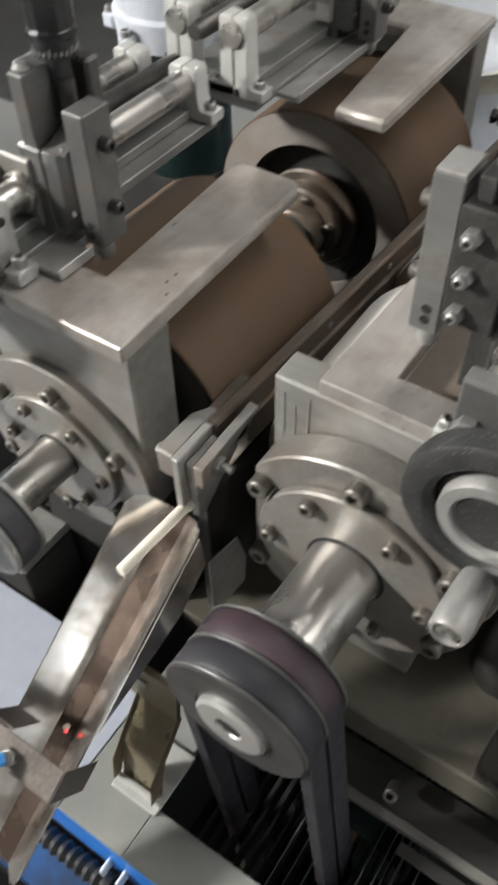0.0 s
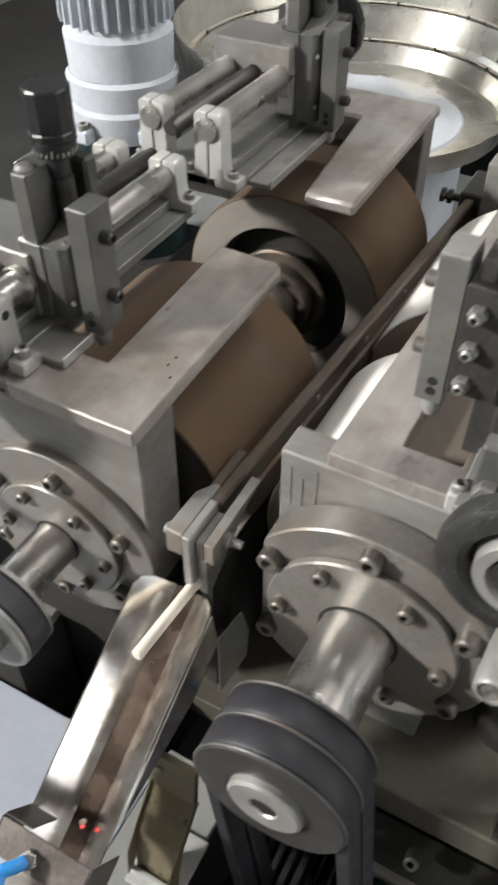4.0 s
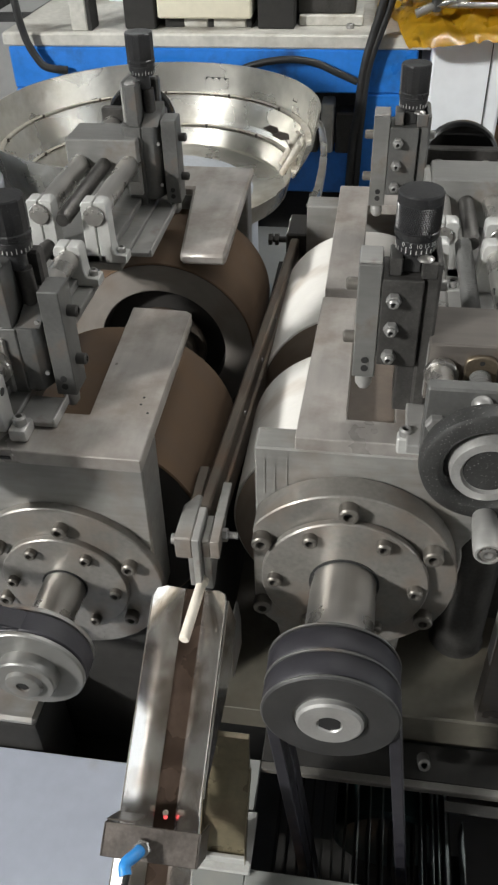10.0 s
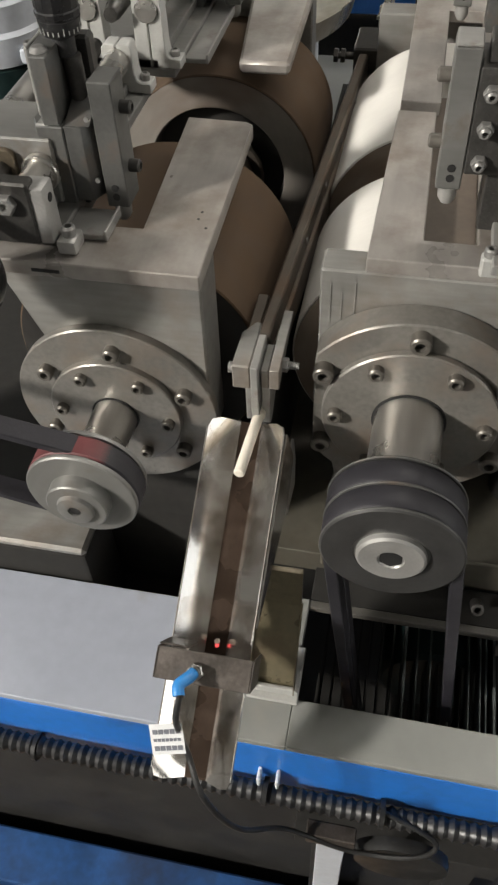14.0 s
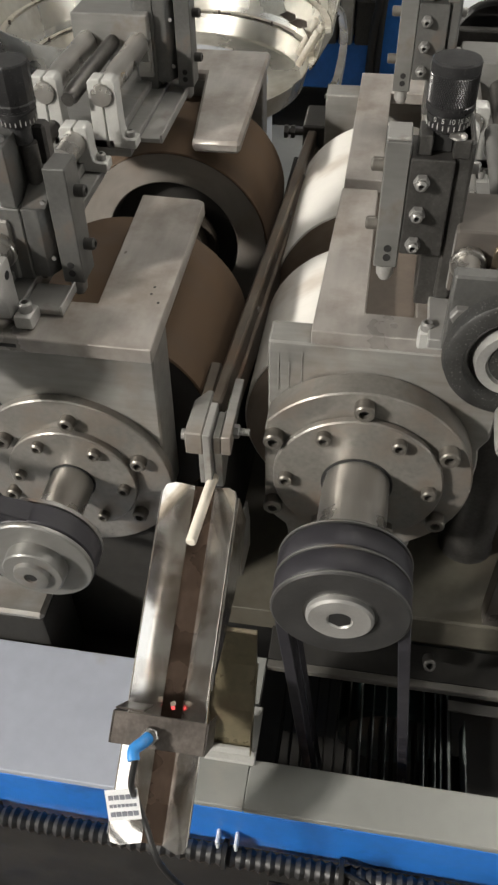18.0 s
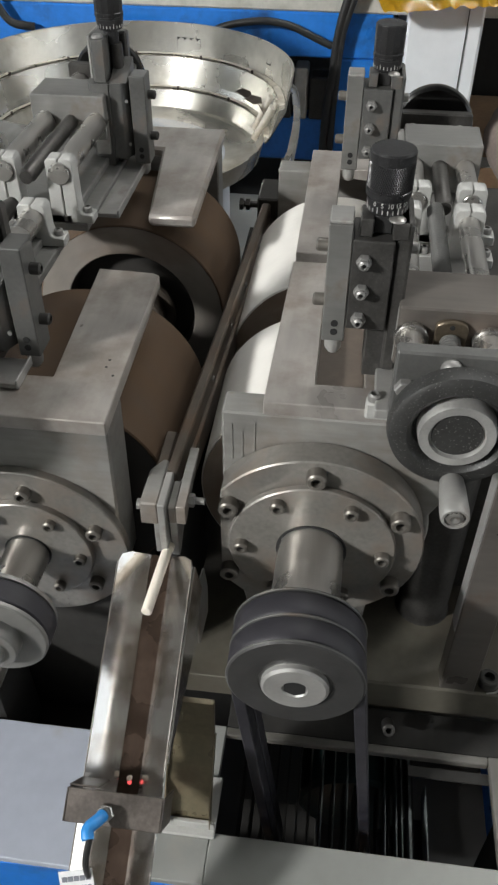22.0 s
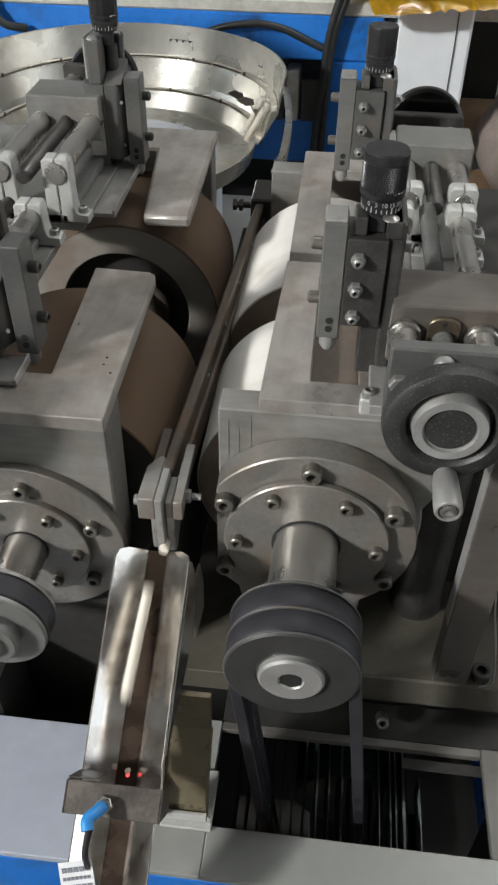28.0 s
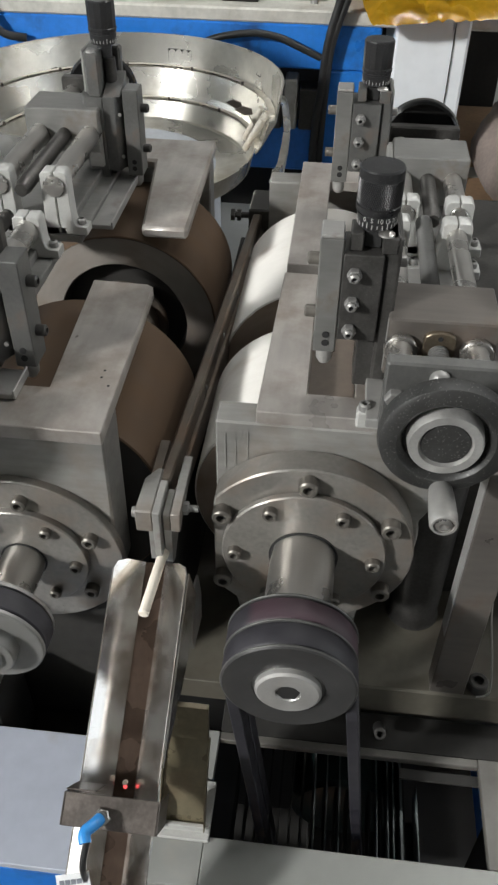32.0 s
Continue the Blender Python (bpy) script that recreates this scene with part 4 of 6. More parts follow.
def carriage_unit(x0, sx, yend, yfar, ycar, sy, hand, label, xs=(0.054, 0.080, 0.1066), zr=1.178, reach=0.018):
    """Base with rods, screw, end plate, handwheel and the block that slides on them; yend: where the handwheel is."""
    d = thing("dressing_carriage", (x0 + sx * 0.075, (yend + yfar) / 2, 1.1215), label, "carriage", "dressing carriages")
    rods = [x0 + sx * u for u in xs]
    rr = 0.0088 if sx > 0 else 0.0103

    def b(u0, u1, y0, y1, z0, z1):
        a, c = sorted((x0 + sx * u0, x0 + sx * u1))
        e, f = sorted((y0, y1))
        return (a, c, e, f, z0, z1)
    solid("base_plate", M_ALU if sx > 0 else M_MIDALU, d, b(xs[0] - 0.020, xs[2] + 0.020, yend - sy * 0.012, yfar, 1.1312, 1.139), label="grey base plate")
    solid("base_strip", M_ALU if sx > 0 else M_MIDALU, d, b(xs[0] - 0.006, xs[2] + 0.006, yend - sy * 0.016, yfar, 1.1392, 1.147))
    solid("end_plate", M_BLACKSTEEL if hand == "black" else M_SLIDE, d, b(xs[0] - 0.012, xs[2] + 0.012, yend, yend - sy * 0.012, 1.139, zr + 0.019), bevel=0.0015, label="grey end plate")
    if sx < 0:
        e0, e1 = (0.288, 0.43) if sy > 0 else (0.012, 0.044)
        solid("base_lip", M_ALU, d, b(xs[0] - 0.0402 if sy > 0 else 0.0, xs[0] - 0.0202, e0, e1, 1.1312, 1.1355), bevel=0.0005, label="thin grey lip plate")
        solid("lip_rim", M_DULLALU, d, b(xs[0] - 0.0425 if sy > 0 else -0.002, xs[0] - 0.0404 if sy > 0 else -0.0002, e0, e1, 1.1312, 1.139), bevel=0.0004)
    for x in (rods[0], rods[2]):
        pin("guide_rod", M_BRIGHT, d, (x, yend - sy * 0.012, zr), (x, yfar, zr), rr, 24, label="polished guide rod")
        turn = part("bush", turned(bmesh.new(), (x, ycar + sy * 0.001, zr), (0, sy, 0), [(0, rr), (0, rr + 0.0030), (0.004, rr + 0.0030), (0.005, rr + 0.0022), (0.005, rr)], 32), M_BRIGHT, d)
        cx = x
        ya, yb = sorted((yfar, yfar + sy * 0.016))
        for side in (-1, 1):
            half = [(cx + side * u, z) for u, z in ((0.0006, 1.1392), (0.0262, 1.1392), (0.0262, 1.1475), (0.0170, 1.1480), (0.0145, 1.1500), (0.0132, 1.1560), (0.0126, zr + 0.0105), (0.0100, zr + 0.0135), (0.0006, zr + 0.0135))]
            part("rod_clamp", prism(bmesh.new(), half if side > 0 else half[::-1], "y", ya, yb, 0.0008), M_LIGHTALU, d, "cast split rod clamp")
        part("rod_end", turned(bmesh.new(), (cx, yfar - sy * 0.0005, zr), (0, -sy, 0), [(0, rr - 0.0002), (0.0012, rr - 0.0003), (0.002, rr - 0.0011), (0.002, 0)], 24), M_BRIGHT, d)
        for o in (-0.0195, 0.0195):
            socket_bolt(d, (cx + o, yfar + sy * 0.008, 1.1535), (0, 0, 1), 0.0042, 0.006)
    # screw with its thread
    verts = bmesh.new()
    length = abs(yend - yfar) + 0.001
    turned(verts, (rods[1], yend - sy * 0.012, zr), (0, -sy, 0), [p for k in range(int(length / 0.0028)) for p in ((k * 0.0028, 0.0056), (k * 0.0028 + 0.0008, 0.0073), (k * 0.0028 + 0.0016, 0.0073), (k * 0.0028 + 0.0022, 0.0056))] if hand == "grey" else [(0, 0.0074), (length - 0.008, 0.0074), (length - 0.006, 0.0060), (length, 0.0060)], 20)
    part("lead_screw", verts, M_SLIDE if hand == "grey" else M_BLACKSTEEL, d, "dark threaded lead screw" if hand == "grey" else "dark screw shaft")
    y1, y2 = ycar, ycar - sy * 0.052
    solid("carriage_block", M_BLOCK if hand == "grey" else M_MIDALU, d, b(xs[0] - 0.010, xs[2] + 0.014, y1, y2, zr - (0.018 if zr > 1.179 else 0.025), zr + (0.026 if zr > 1.179 else 0.022)), bevel=0.0012, label="ground grey carriage block")
    nut = [(rods[1] + u, zr + w) for u, w in ((-0.0110, -0.010), (0.0110, -0.010), (0.0110, 0.0105), (0.0095, 0.0132), (0.0060, 0.0150), (0.0, 0.0157), (-0.0060, 0.0150), (-0.0095, 0.0132), (-0.0110, 0.0105))]
    part("brass_nut", prism(bmesh.new(), nut, "y", min(y1, y1 + sy * 0.005), max(y1, y1 + sy * 0.005), 0.0007), M_BRASS, d, "tarnished brass screw nut with a rounded top")
    pin("nut_hole", M_SOCKET, d, (rods[1], y1 + sy * 0.004, zr + 0.0115), (rods[1], y1 + sy * 0.0054, zr + 0.0115), 0.0018, 12)
    solid("link", M_ALU, d, b(0.0475, xs[0] - 0.0102, y1 - sy * 0.004, y2 + sy * 0.006, 1.152, 1.196))
    if hand:
        pin("screw_end", M_BRIGHT, d, (rods[1], yend, zr), (rods[1], yend + sy * (reach + 0.012), zr - 0.004), 0.006)
        for x in (rods[0] - 0.004, rods[2] + 0.004):
            hex_nut(d, (x, yend, 1.170 if x == rods[0] - 0.004 else 1.155), (0, sy, 0), 0.007, 0.006, M_BOLT)
        handwheel(d, rods[1], yend + sy * reach, zr - 0.006, sy, hand == "black")
    if hand == "grey":
        part("cap_nut", turned(bmesh.new(), (rods[1] - 0.003, yend + 0.003, zr + 0.0085), (0, -1, 0.2), [(0, 0.0068), (0.006, 0.0068), (0.0085, 0.0056), (0.0105, 0.0032), (0.0112, 0.0)], 24), M_BOLT, d, "domed bright cap nut")
    if reach > 0.04:
        solid("end_bracket", M_DULLALU, d, b(0.027, 0.043, yend + 0.002, yend + 0.020, 1.139, 1.180), bevel=0.0025, seg=2, label="light cast bracket beside the end plate")
        solid("bracket_foot", M_DULLALU, d, b(0.013, 0.0268, yend + 0.002, yend + 0.020, 1.1312, 1.142), bevel=0.0025, seg=2)
        socket_bolt(d, (x0 + sx * 0.0195, yend + 0.011, 1.149), (0, 0, 1), 0.0048, 0.007)
        pin("bracket_hole", M_SOCKET, d, (x0 + sx * 0.0275, yend + 0.011, 1.170), (x0 + sx * 0.0267, yend + 0.011, 1.170), 0.0032, 14)
    return d


# ---- guide bar and chute ----
def work_rest():
    w = thing("work_rest", (0.032, 0.28, 0.846), "brown-stained steel guide bar with a clamped front end", "work rest")
    bm = prism(bmesh.new(), [(0.0190, 0.018), (0.0290, 0.018), (0.0560, 0.565), (0.0450, 0.565)], "z", 1.036, 1.0565, 0.002)
    bar = part("guide_bar", bm, M_BLADE, w, "brown worn guide bar")
    for y in (0.155, 0.243, 0.324, 0.41):
        x = 0.0290 + 0.0270 * (y - 0.018) / 0.547
        pin("set_screw", M_BOLT, bar, (x - 0.001, y, 1.046), (x + 0.0012, y, 1.046), 0.0028, 12)
    bm = prism(bmesh.new(), [(0.0300, 0.05), (0.0345, 0.05), (0.0580, 0.55), (0.0540, 0.55)], "z", 1.012, 1.038, 0.001)
    part("lower_bar", bm, M_BLADE, w)
    solid("support", M_PAN, w, (0.020, 0.030, 0.0, 0.56, 0.846, 0.994), label="dark blade support")
    bm = prism(bmesh.new(), [(0.0077, -0.0195), (0.0214, -0.0195), (0.0214, 0.030), (0.0170, 0.031), (0.0084, 0.0180)], "z", 1.0354, 1.0578, 0.0012)
    part("clamp_block", bm, M_BODY, w)
    solid("clamp_strip", M_BLADE, w, (0.0095, 0.0186, 0.0315, 0.075, 1.030, 1.049), bevel=0.0012, label="brown oily clamp strip")
    bm = prism(bmesh.new(), [(-0.0160, 1.0345), (-0.0160, 1.0530), (0.0492, 1.0560), (0.0492, 1.0540)], "x", 0.0345, 0.0418, 0.0006)
    part("clamp_wedge", bm, M_BODY, w, "wedge-shaped steel clamp")
    solid("clamp_block", M_BODY, w, (0.0281, 0.0343, -0.0160, 0.014, 1.0345, 1.0520), bevel=0.0010)
    solid("centre_strip", M_ALU, w, (0.0217, 0.0275, -0.0215, 0.016, 1.003, 1.0588))
    bm = prism(bmesh.new(), [(-0.014, 1.0350), (-0.014, 0.998), (-0.006, 0.994), (0.030, 1.024), (0.030, 1.0350)], "x", 0.0160, 0.0212, 0.0006)
    part("guide_tab", bm, M_ALU, w)
    bm = prism(bmesh.new(), [(-0.014, 1.0340), (-0.014, 0.996), (-0.008, 0.994), (0.034, 1.026), (0.034, 1.0340)], "x", 0.0282, 0.0345, 0.0006)
    part("guide_tab", bm, M_ALU, w)
    rodlike_stud = bmesh.new()
    turned(rodlike_stud, (0.0420, 0.0, 1.0455), (1, 0, 0), [p for k in range(9) for p in ((k * 0.0014, 0.0026), (k * 0.0014 + 0.0007, 0.0031))], 16)
    part("stud", rodlike_stud, M_BOLT, w, "threaded stud")
    hex_nut(w, (0.0419, 0.0, 1.0455), (1, 0, 0), 0.0055, 0.0045, M_BOLT)
    pin("screw_head", M_BOLT, w, (0.0080, -0.012, 1.049), (0.0042, -0.012, 1.049), 0.0042, 16)
    bm = prism(bmesh.new(), [(-0.026, 0.966), (0.008, 0.956), (0.018, 0.920), (0.015, 0.888), (-0.026, 0.895)], "x", 0.0475, 0.0495, 0.0004)
    part("side_sheet", bm, M_BODY, w, "bent grey sheet beside the chute")
    solid("sheet_arm", M_PAN, w, (0.0302, 0.0474, -0.004, 0.006, 0.905, 0.925), bevel=0)
    solid("rear_clamp", M_BLACKSTEEL, w, (0.036, 0.068, 0.50, 0.56, 1.0, 1.062), bevel=0.002)
    pin("rear_stud", M_BLACKSTEEL, w, (0.012, 0.52, 1.045), (0.085, 0.52, 1.045), 0.004)
    for x in (0.012, 0.020):
        hex_nut(w, (x, 0.52, 1.045), (1, 0, 0), 0.008, 0.005, M_BLACKSTEEL)


SLOPE = math.atan2(1.014 - 0.865, 0.219)
CH0 = Vector((0.0205, -0.030, 1.0155))


def along(s, n, x):
    """A point of the chute: s metres down it, n above its rim plane, x across."""
    return Vector((CH0.x + x - 0.014 * s, CH0.y - s * math.cos(SLOPE) - n * math.sin(SLOPE), CH0.z - s * math.sin(SLOPE) + n * math.cos(SLOPE)))


def chute():
    c = thing("delivery_chute", (0.05, -0.12, DECK), "stained stainless V-shaped chute falling away from the grinder", "chute")
    length, d, half, flat = 0.266, 0.0212, 0.0285, 0.0080
    for name, sgn, m in (("left_wall", -1, M_CHUTE), ("right_wall", 1, M_CHUTE)):
        bm = bmesh.new()
        rows = []
        for s0, n0 in ((0.0, -0.008), (0.003, -0.002), (0.009, 0.0), (length - 0.009, 0.0), (length - 0.003, -0.002), (length, -0.008), (length, -d), (0.0, -d)):
            k = (n0 + d) / d
            rows.append((s0, n0, sgn * (flat + (half - flat) * k)))
        inner = [bm.verts.new(along(*r)) for r in rows]
        outer = [bm.verts.new(along(r[0], r[1] - 0.0008, r[2] + sgn * 0.0009)) for r in rows]
        bm.faces.new(inner), bm.faces.new(outer[::-1])
        for k in range(len(rows)):
            bm.faces.new((inner[k], inner[(k + 1) % len(rows)], outer[(k + 1) % len(rows)], outer[k]))
        bmesh.ops.recalc_face_normals(bm, faces=bm.faces[:])
        part(name, bm, m, c)
    # floor strip widened and browned to paint the dark band the walls reflect
    bm = bmesh.new()
    prof = [(-flat, -d), (flat, -d), (flat, -d - 0.0012), (-flat, -d - 0.0012)]
    a = [bm.verts.new(along(0.0, n, x)) for x, n in prof]
    b = [bm.verts.new(along(length, n, x)) for x, n in prof]
    bm.faces.new(a), bm.faces.new(b)
    for k in range(4):
        bm.faces.new((a[k], a[(k + 1) % 4], b[(k + 1) % 4], b[k]))
    bmesh.ops.recalc_face_normals(bm, faces=bm.faces[:])
    part("floor_strip", bm, M_TRACK, c, "bottom strip coloured as the dark brown reflection")
    for sgn in (-1, 1):
        bm = tube(bmesh.new(), [along(0.009, 0.0002, sgn * 0.0289), along(length * 0.5, 0.0002, sgn * 0.0289), along(length - 0.009, 0.0002, sgn * 0.0289)], 0.0006, 8)
        part("rim_edge", bm, M_CHUTE, c, "bright bent rim")
    # sensor band across the chute
    def slab(name, s0, s1, x0, x1, n0, n1, m, label=""):
        bm = bmesh.new()
        v = {(i, j, k): bm.verts.new(along((s0, s1)[i], (n0, n1)[k], (x0, x1)[j])) for i in (0, 1) for j in (0, 1) for k in (0, 1)}
        for q in (((0, 0, 0), (0, 1, 0), (0, 1, 1), (0, 0, 1)), ((1, 0, 0), (1, 0, 1), (1, 1, 1), (1, 1, 0)), ((0, 0, 0), (0, 0, 1), (1, 0, 1), (1, 0, 0)), ((0, 1, 0), (1, 1, 0), (1, 1, 1), (0, 1, 1)), ((0, 0, 0), (1, 0, 0), (1, 1, 0), (0, 1, 0)), ((0, 0, 1), (0, 1, 1), (1, 1, 1), (1, 0, 1))):
            bm.faces.new([v[i] for i in q])
        bmesh.ops.recalc_face_normals(bm, faces=bm.faces[:])
        bmesh.ops.bevel(bm, geom=bm.edges[:], offset=0.0004, segments=1, affect="EDGES")
        return part(name, bm, m, c, label)
    slab("sensor_bridge", 0.168, 0.190, -0.031, 0.035, 0.0275, 0.029, M_BRACKET, "dark bent sensor bracket")
    slab("bridge_side", 0.168, 0.190, -0.0322, -0.0311, -0.010, 0.029, M_BRACKET)
    slab("bridge_side", 0.168, 0.190, 0.0351, 0.0362, -0.010, 0.029, M_BRACKET)
    slab("bridge_tab", 0.1655, 0.1667, -0.031, -0.010, -0.002, 0.029, M_BRACKET)
    hub = along(0.1815, 0.029, -0.0030)
    out = (along(0, 1, 0) - along(0, 0, 0)).normalized()
    hex_nut(c, hub, out, 0.0062, 0.004, M_BRIGHT, "sensor_nut")
    pin("sensor_barrel", M_BOLT, c, hub - out * 0.020, hub + out * 0.008, 0.004, 16)
    p1 = hub + out * 0.006
    bm = bmesh.new()
    p2 = Vector((0.0095, -0.218, 0.9445))
    tube(bm, [p1 + out * 0.001, p1 + Vector((-0.002, -0.005, 0.003)), p1 + Vector((-0.007, -0.012, 0.004)), p2], 0.0042, 14)
    part("cable_sleeve", bm, M_BLUEBOOT, c, "blue plastic cable sleeve")
    bm = bmesh.new()
    tube(bm, [p2 + Vector((0.001, 0.002, 0.001)), (0.0075, -0.226, 0.925), (0.0093, -0.228, 0.900), (0.0154, -0.236, 0.887), (0.0302, -0.256, 0.866), (0.050, -0.250, 0.79), (0.081, -0.222, 0.712), (0.136, -0.218, 0.672), (0.191, -0.218, 0.687), (0.206, -0.212, 0.722), (0.156, -0.199, 0.737)], 0.0023, 10)
    part("sensor_cable", bm, M_CABLE, c, "thin black sensor cable")
    # paper flag on the cable
    t0 = p2 + Vector((-0.002, -0.012, -0.030))
    spin = Matrix.Translation((0.0020, -0.233, 0.905)) @ Matrix.Rotation(radians(-42), 4, "X") @ Matrix.Rotation(radians(-14), 4, "Y") @ Matrix.Scale(0.84, 4)
    def leaf(x0, x1, y0, y1, z0, z1):
        bm = box(bmesh.new(), x0, x1, y0, y1, z0, z1)
        bmesh.ops.transform(bm, verts=bm.verts[:], matrix=spin)
        return bm
    flag = part("cable_tag", leaf(-0.015, 0.013, -0.0003, 0.0003, -0.013, 0.013), M_TAPE, c, "white paper cable tag with small print")
    for k, z in enumerate((0.0065, -0.0005, -0.0075)):
        for n in range(5 if k != 1 else 7):
            w = 0.0042 if k != 1 else 0.0028
            xa = -0.0125 + n * (0.0049 if k != 1 else 0.0034)
            part("print_bar", leaf(xa, xa + w, -0.0007, -0.0004, z - (0.002 if k != 1 else 0.0013), z + (0.002 if k != 1 else 0.0013)), M_INK, flag)
    for s, x in ((0.1688, 0.0008),):
        q = along(s, -0.0210, x)
        part("sensor_spot", turned(bmesh.new(), q, along(0, 1, 0) - along(0, 0, 0), [(0, 0.0016), (0.0008, 0.0013), (0.001, 0)], 12), M_SIGNAL, c, "glowing sensor light")
    out = (along(0, 1, 0) - along(0, 0, 0)).normalized()
    pin("stop_peg", M_ROD, c, along(0.1655, -0.0208, 0.0008), along(0.1655, -0.0165, 0.0008), 0.0019, 14, 0.0004, label="small white stop peg")
    # bracket that carries it
    solid("foot", M_LIGHTALU, c, (0.036, 0.079, -0.152, -0.100, DECK + 0.0005, DECK + 0.004))
    solid("foot_rib", M_LIGHTALU, c, (0.036, 0.079, -0.146, -0.142, DECK + 0.0042, DECK + 0.014))
    bm = prism(bmesh.new(), [(-0.1418, DECK + 0.0042), (-0.132, 0.862), (-0.108, 0.892), (-0.103, 0.930), (-0.098, 0.930), (-0.103, 0.889), (-0.127, 0.858), (-0.1370, DECK + 0.0042)], "x", 0.040, 0.0745, 0.0004)
    part("upright", bm, M_GOLD, c, "folded brown metal upright")
    for xa in (0.0388, 0.0747):
        bm = prism(bmesh.new(), [(-0.1418, DECK + 0.0145), (-0.1500, DECK + 0.0145), (-0.1450, 0.850), (-0.128, 0.872), (-0.108, 0.896), (-0.103, 0.889), (-0.127, 0.858)], "x", xa, xa + 0.0010, 0.0002)
        part("side_flange", bm, M_GOLD, c, "folded brown flange")
    bm = bmesh.new()
    q = [along(0.008, -0.001, 0.0298), along(0.150, -0.001, 0.0298), along(0.090, -0.014, 0.0340), along(0.060, -0.019, 0.0358), along(0.022, -0.017, 0.0352)]
    front = [bm.verts.new(v) for v in q]
    back = [bm.verts.new(v + Vector((0.0012, 0, 0))) for v in q]
    bm.faces.new(front), bm.faces.new(back[::-1])
    for k in range(5):
        bm.faces.new((front[k], back[k], back[(k + 1) % 5], front[(k + 1) % 5]))
    bmesh.ops.recalc_face_normals(bm, faces=bm.faces[:])
    part("side_fin", bm, M_CHUTE, c, "bright folded side sheet")
    solid("chute_arm", M_GOLD, c, (0.030, 0.050, -0.106, -0.098, 0.885, 0.918))
    return c


def motor_below():
    m = thing("electric_motor", (0.19, -0.10, 0.60), "dark teal finned electric motor under the deck", "motor")
    part("casing", turned(bmesh.new(), (0.20, -0.062, 0.70), (0, 1, 0), [(0, 0.05), (0.004, 0.055), (0.12, 0.055), (0.124, 0.05)], 48), M_MOTOR, m)
    # fins and mount below the deck carry the opening's shade as near-black colour
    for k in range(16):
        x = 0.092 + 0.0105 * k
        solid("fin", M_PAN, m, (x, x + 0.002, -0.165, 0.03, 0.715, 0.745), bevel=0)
    # fins that catch the light are painted lighter than the rest
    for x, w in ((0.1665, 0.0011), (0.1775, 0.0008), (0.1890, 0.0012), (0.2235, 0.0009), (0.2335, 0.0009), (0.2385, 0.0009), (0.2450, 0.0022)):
        solid("fin", M_FIN, m, (x, x + w, -0.165, 0.03, 0.735, 0.762), bevel=0, label="bright fin edge, lit by its colour")
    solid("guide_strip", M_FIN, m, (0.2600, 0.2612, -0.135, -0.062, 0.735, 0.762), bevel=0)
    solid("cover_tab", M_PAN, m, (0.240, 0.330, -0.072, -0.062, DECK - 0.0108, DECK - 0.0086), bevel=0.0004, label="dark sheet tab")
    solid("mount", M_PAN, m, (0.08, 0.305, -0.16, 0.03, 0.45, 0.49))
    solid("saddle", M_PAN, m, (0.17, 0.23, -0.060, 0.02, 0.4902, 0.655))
    for x in (0.10, 0.26):
        for y in (-0.15, 0.0):
            solid("mount_leg", M_PAN, m, (x, x + 0.03, y, y + 0.03, 0.0, 0.4498))


def conduit():
    c = thing("cable_conduit", (0, FRONT - 0.01, 0.71), "black corrugated conduit strapped along the front rail", "conduit")
    bm = bmesh.new()
    tube(bm, [(-1.0, FRONT - 0.012, 0.742), (-0.4, FRONT - 0.012, 0.736), (0.0, FRONT - 0.013, 0.728), (0.4, FRONT - 0.012, 0.722), (0.9, FRONT - 0.012, 0.724)], 0.0084, 12, 0.0012, 90)
    part("hose", bm, M_CONDUIT, c)
    for x in (-0.15, 0.06, 0.16, 0.33):
        part("strap", turned(bmesh.new(), (x - 0.002, FRONT - 0.0125, 0.729), (1, 0, 0), [(0, 0.009), (0, 0.0122), (0.004, 0.0122), (0.004, 0.009)], 20), M_CABLE, c)
    solid("sensor_amplifier", M_BRACKET, c, (0.098, 0.142, FRONT - 0.030, FRONT - 0.016, 0.668, 0.690), bevel=0.001, label="grey sensor amplifier box")
    solid("hanging_strip", M_GREYPAINT, c, (0.108, 0.134, FRONT - 0.026, FRONT - 0.020, 0.42, 0.667), label="pale hanging strip")
    part("cable_coil", turned(bmesh.new(), (0.185, FRONT - 0.016, 0.645), (0, -1, 0), [(0, 0.034), (0, 0.042), (0.006, 0.043), (0.012, 0.042), (0.012, 0.034)], 40), M_CABLE, c, "coil of black cable")
    solid("clip", M_WHITEBOX, c, (0.052, 0.055, FRONT - 0.012, FRONT, 0.737, 0.752), (0.068, 0.071, FRONT - 0.012, FRONT, 0.737, 0.752))


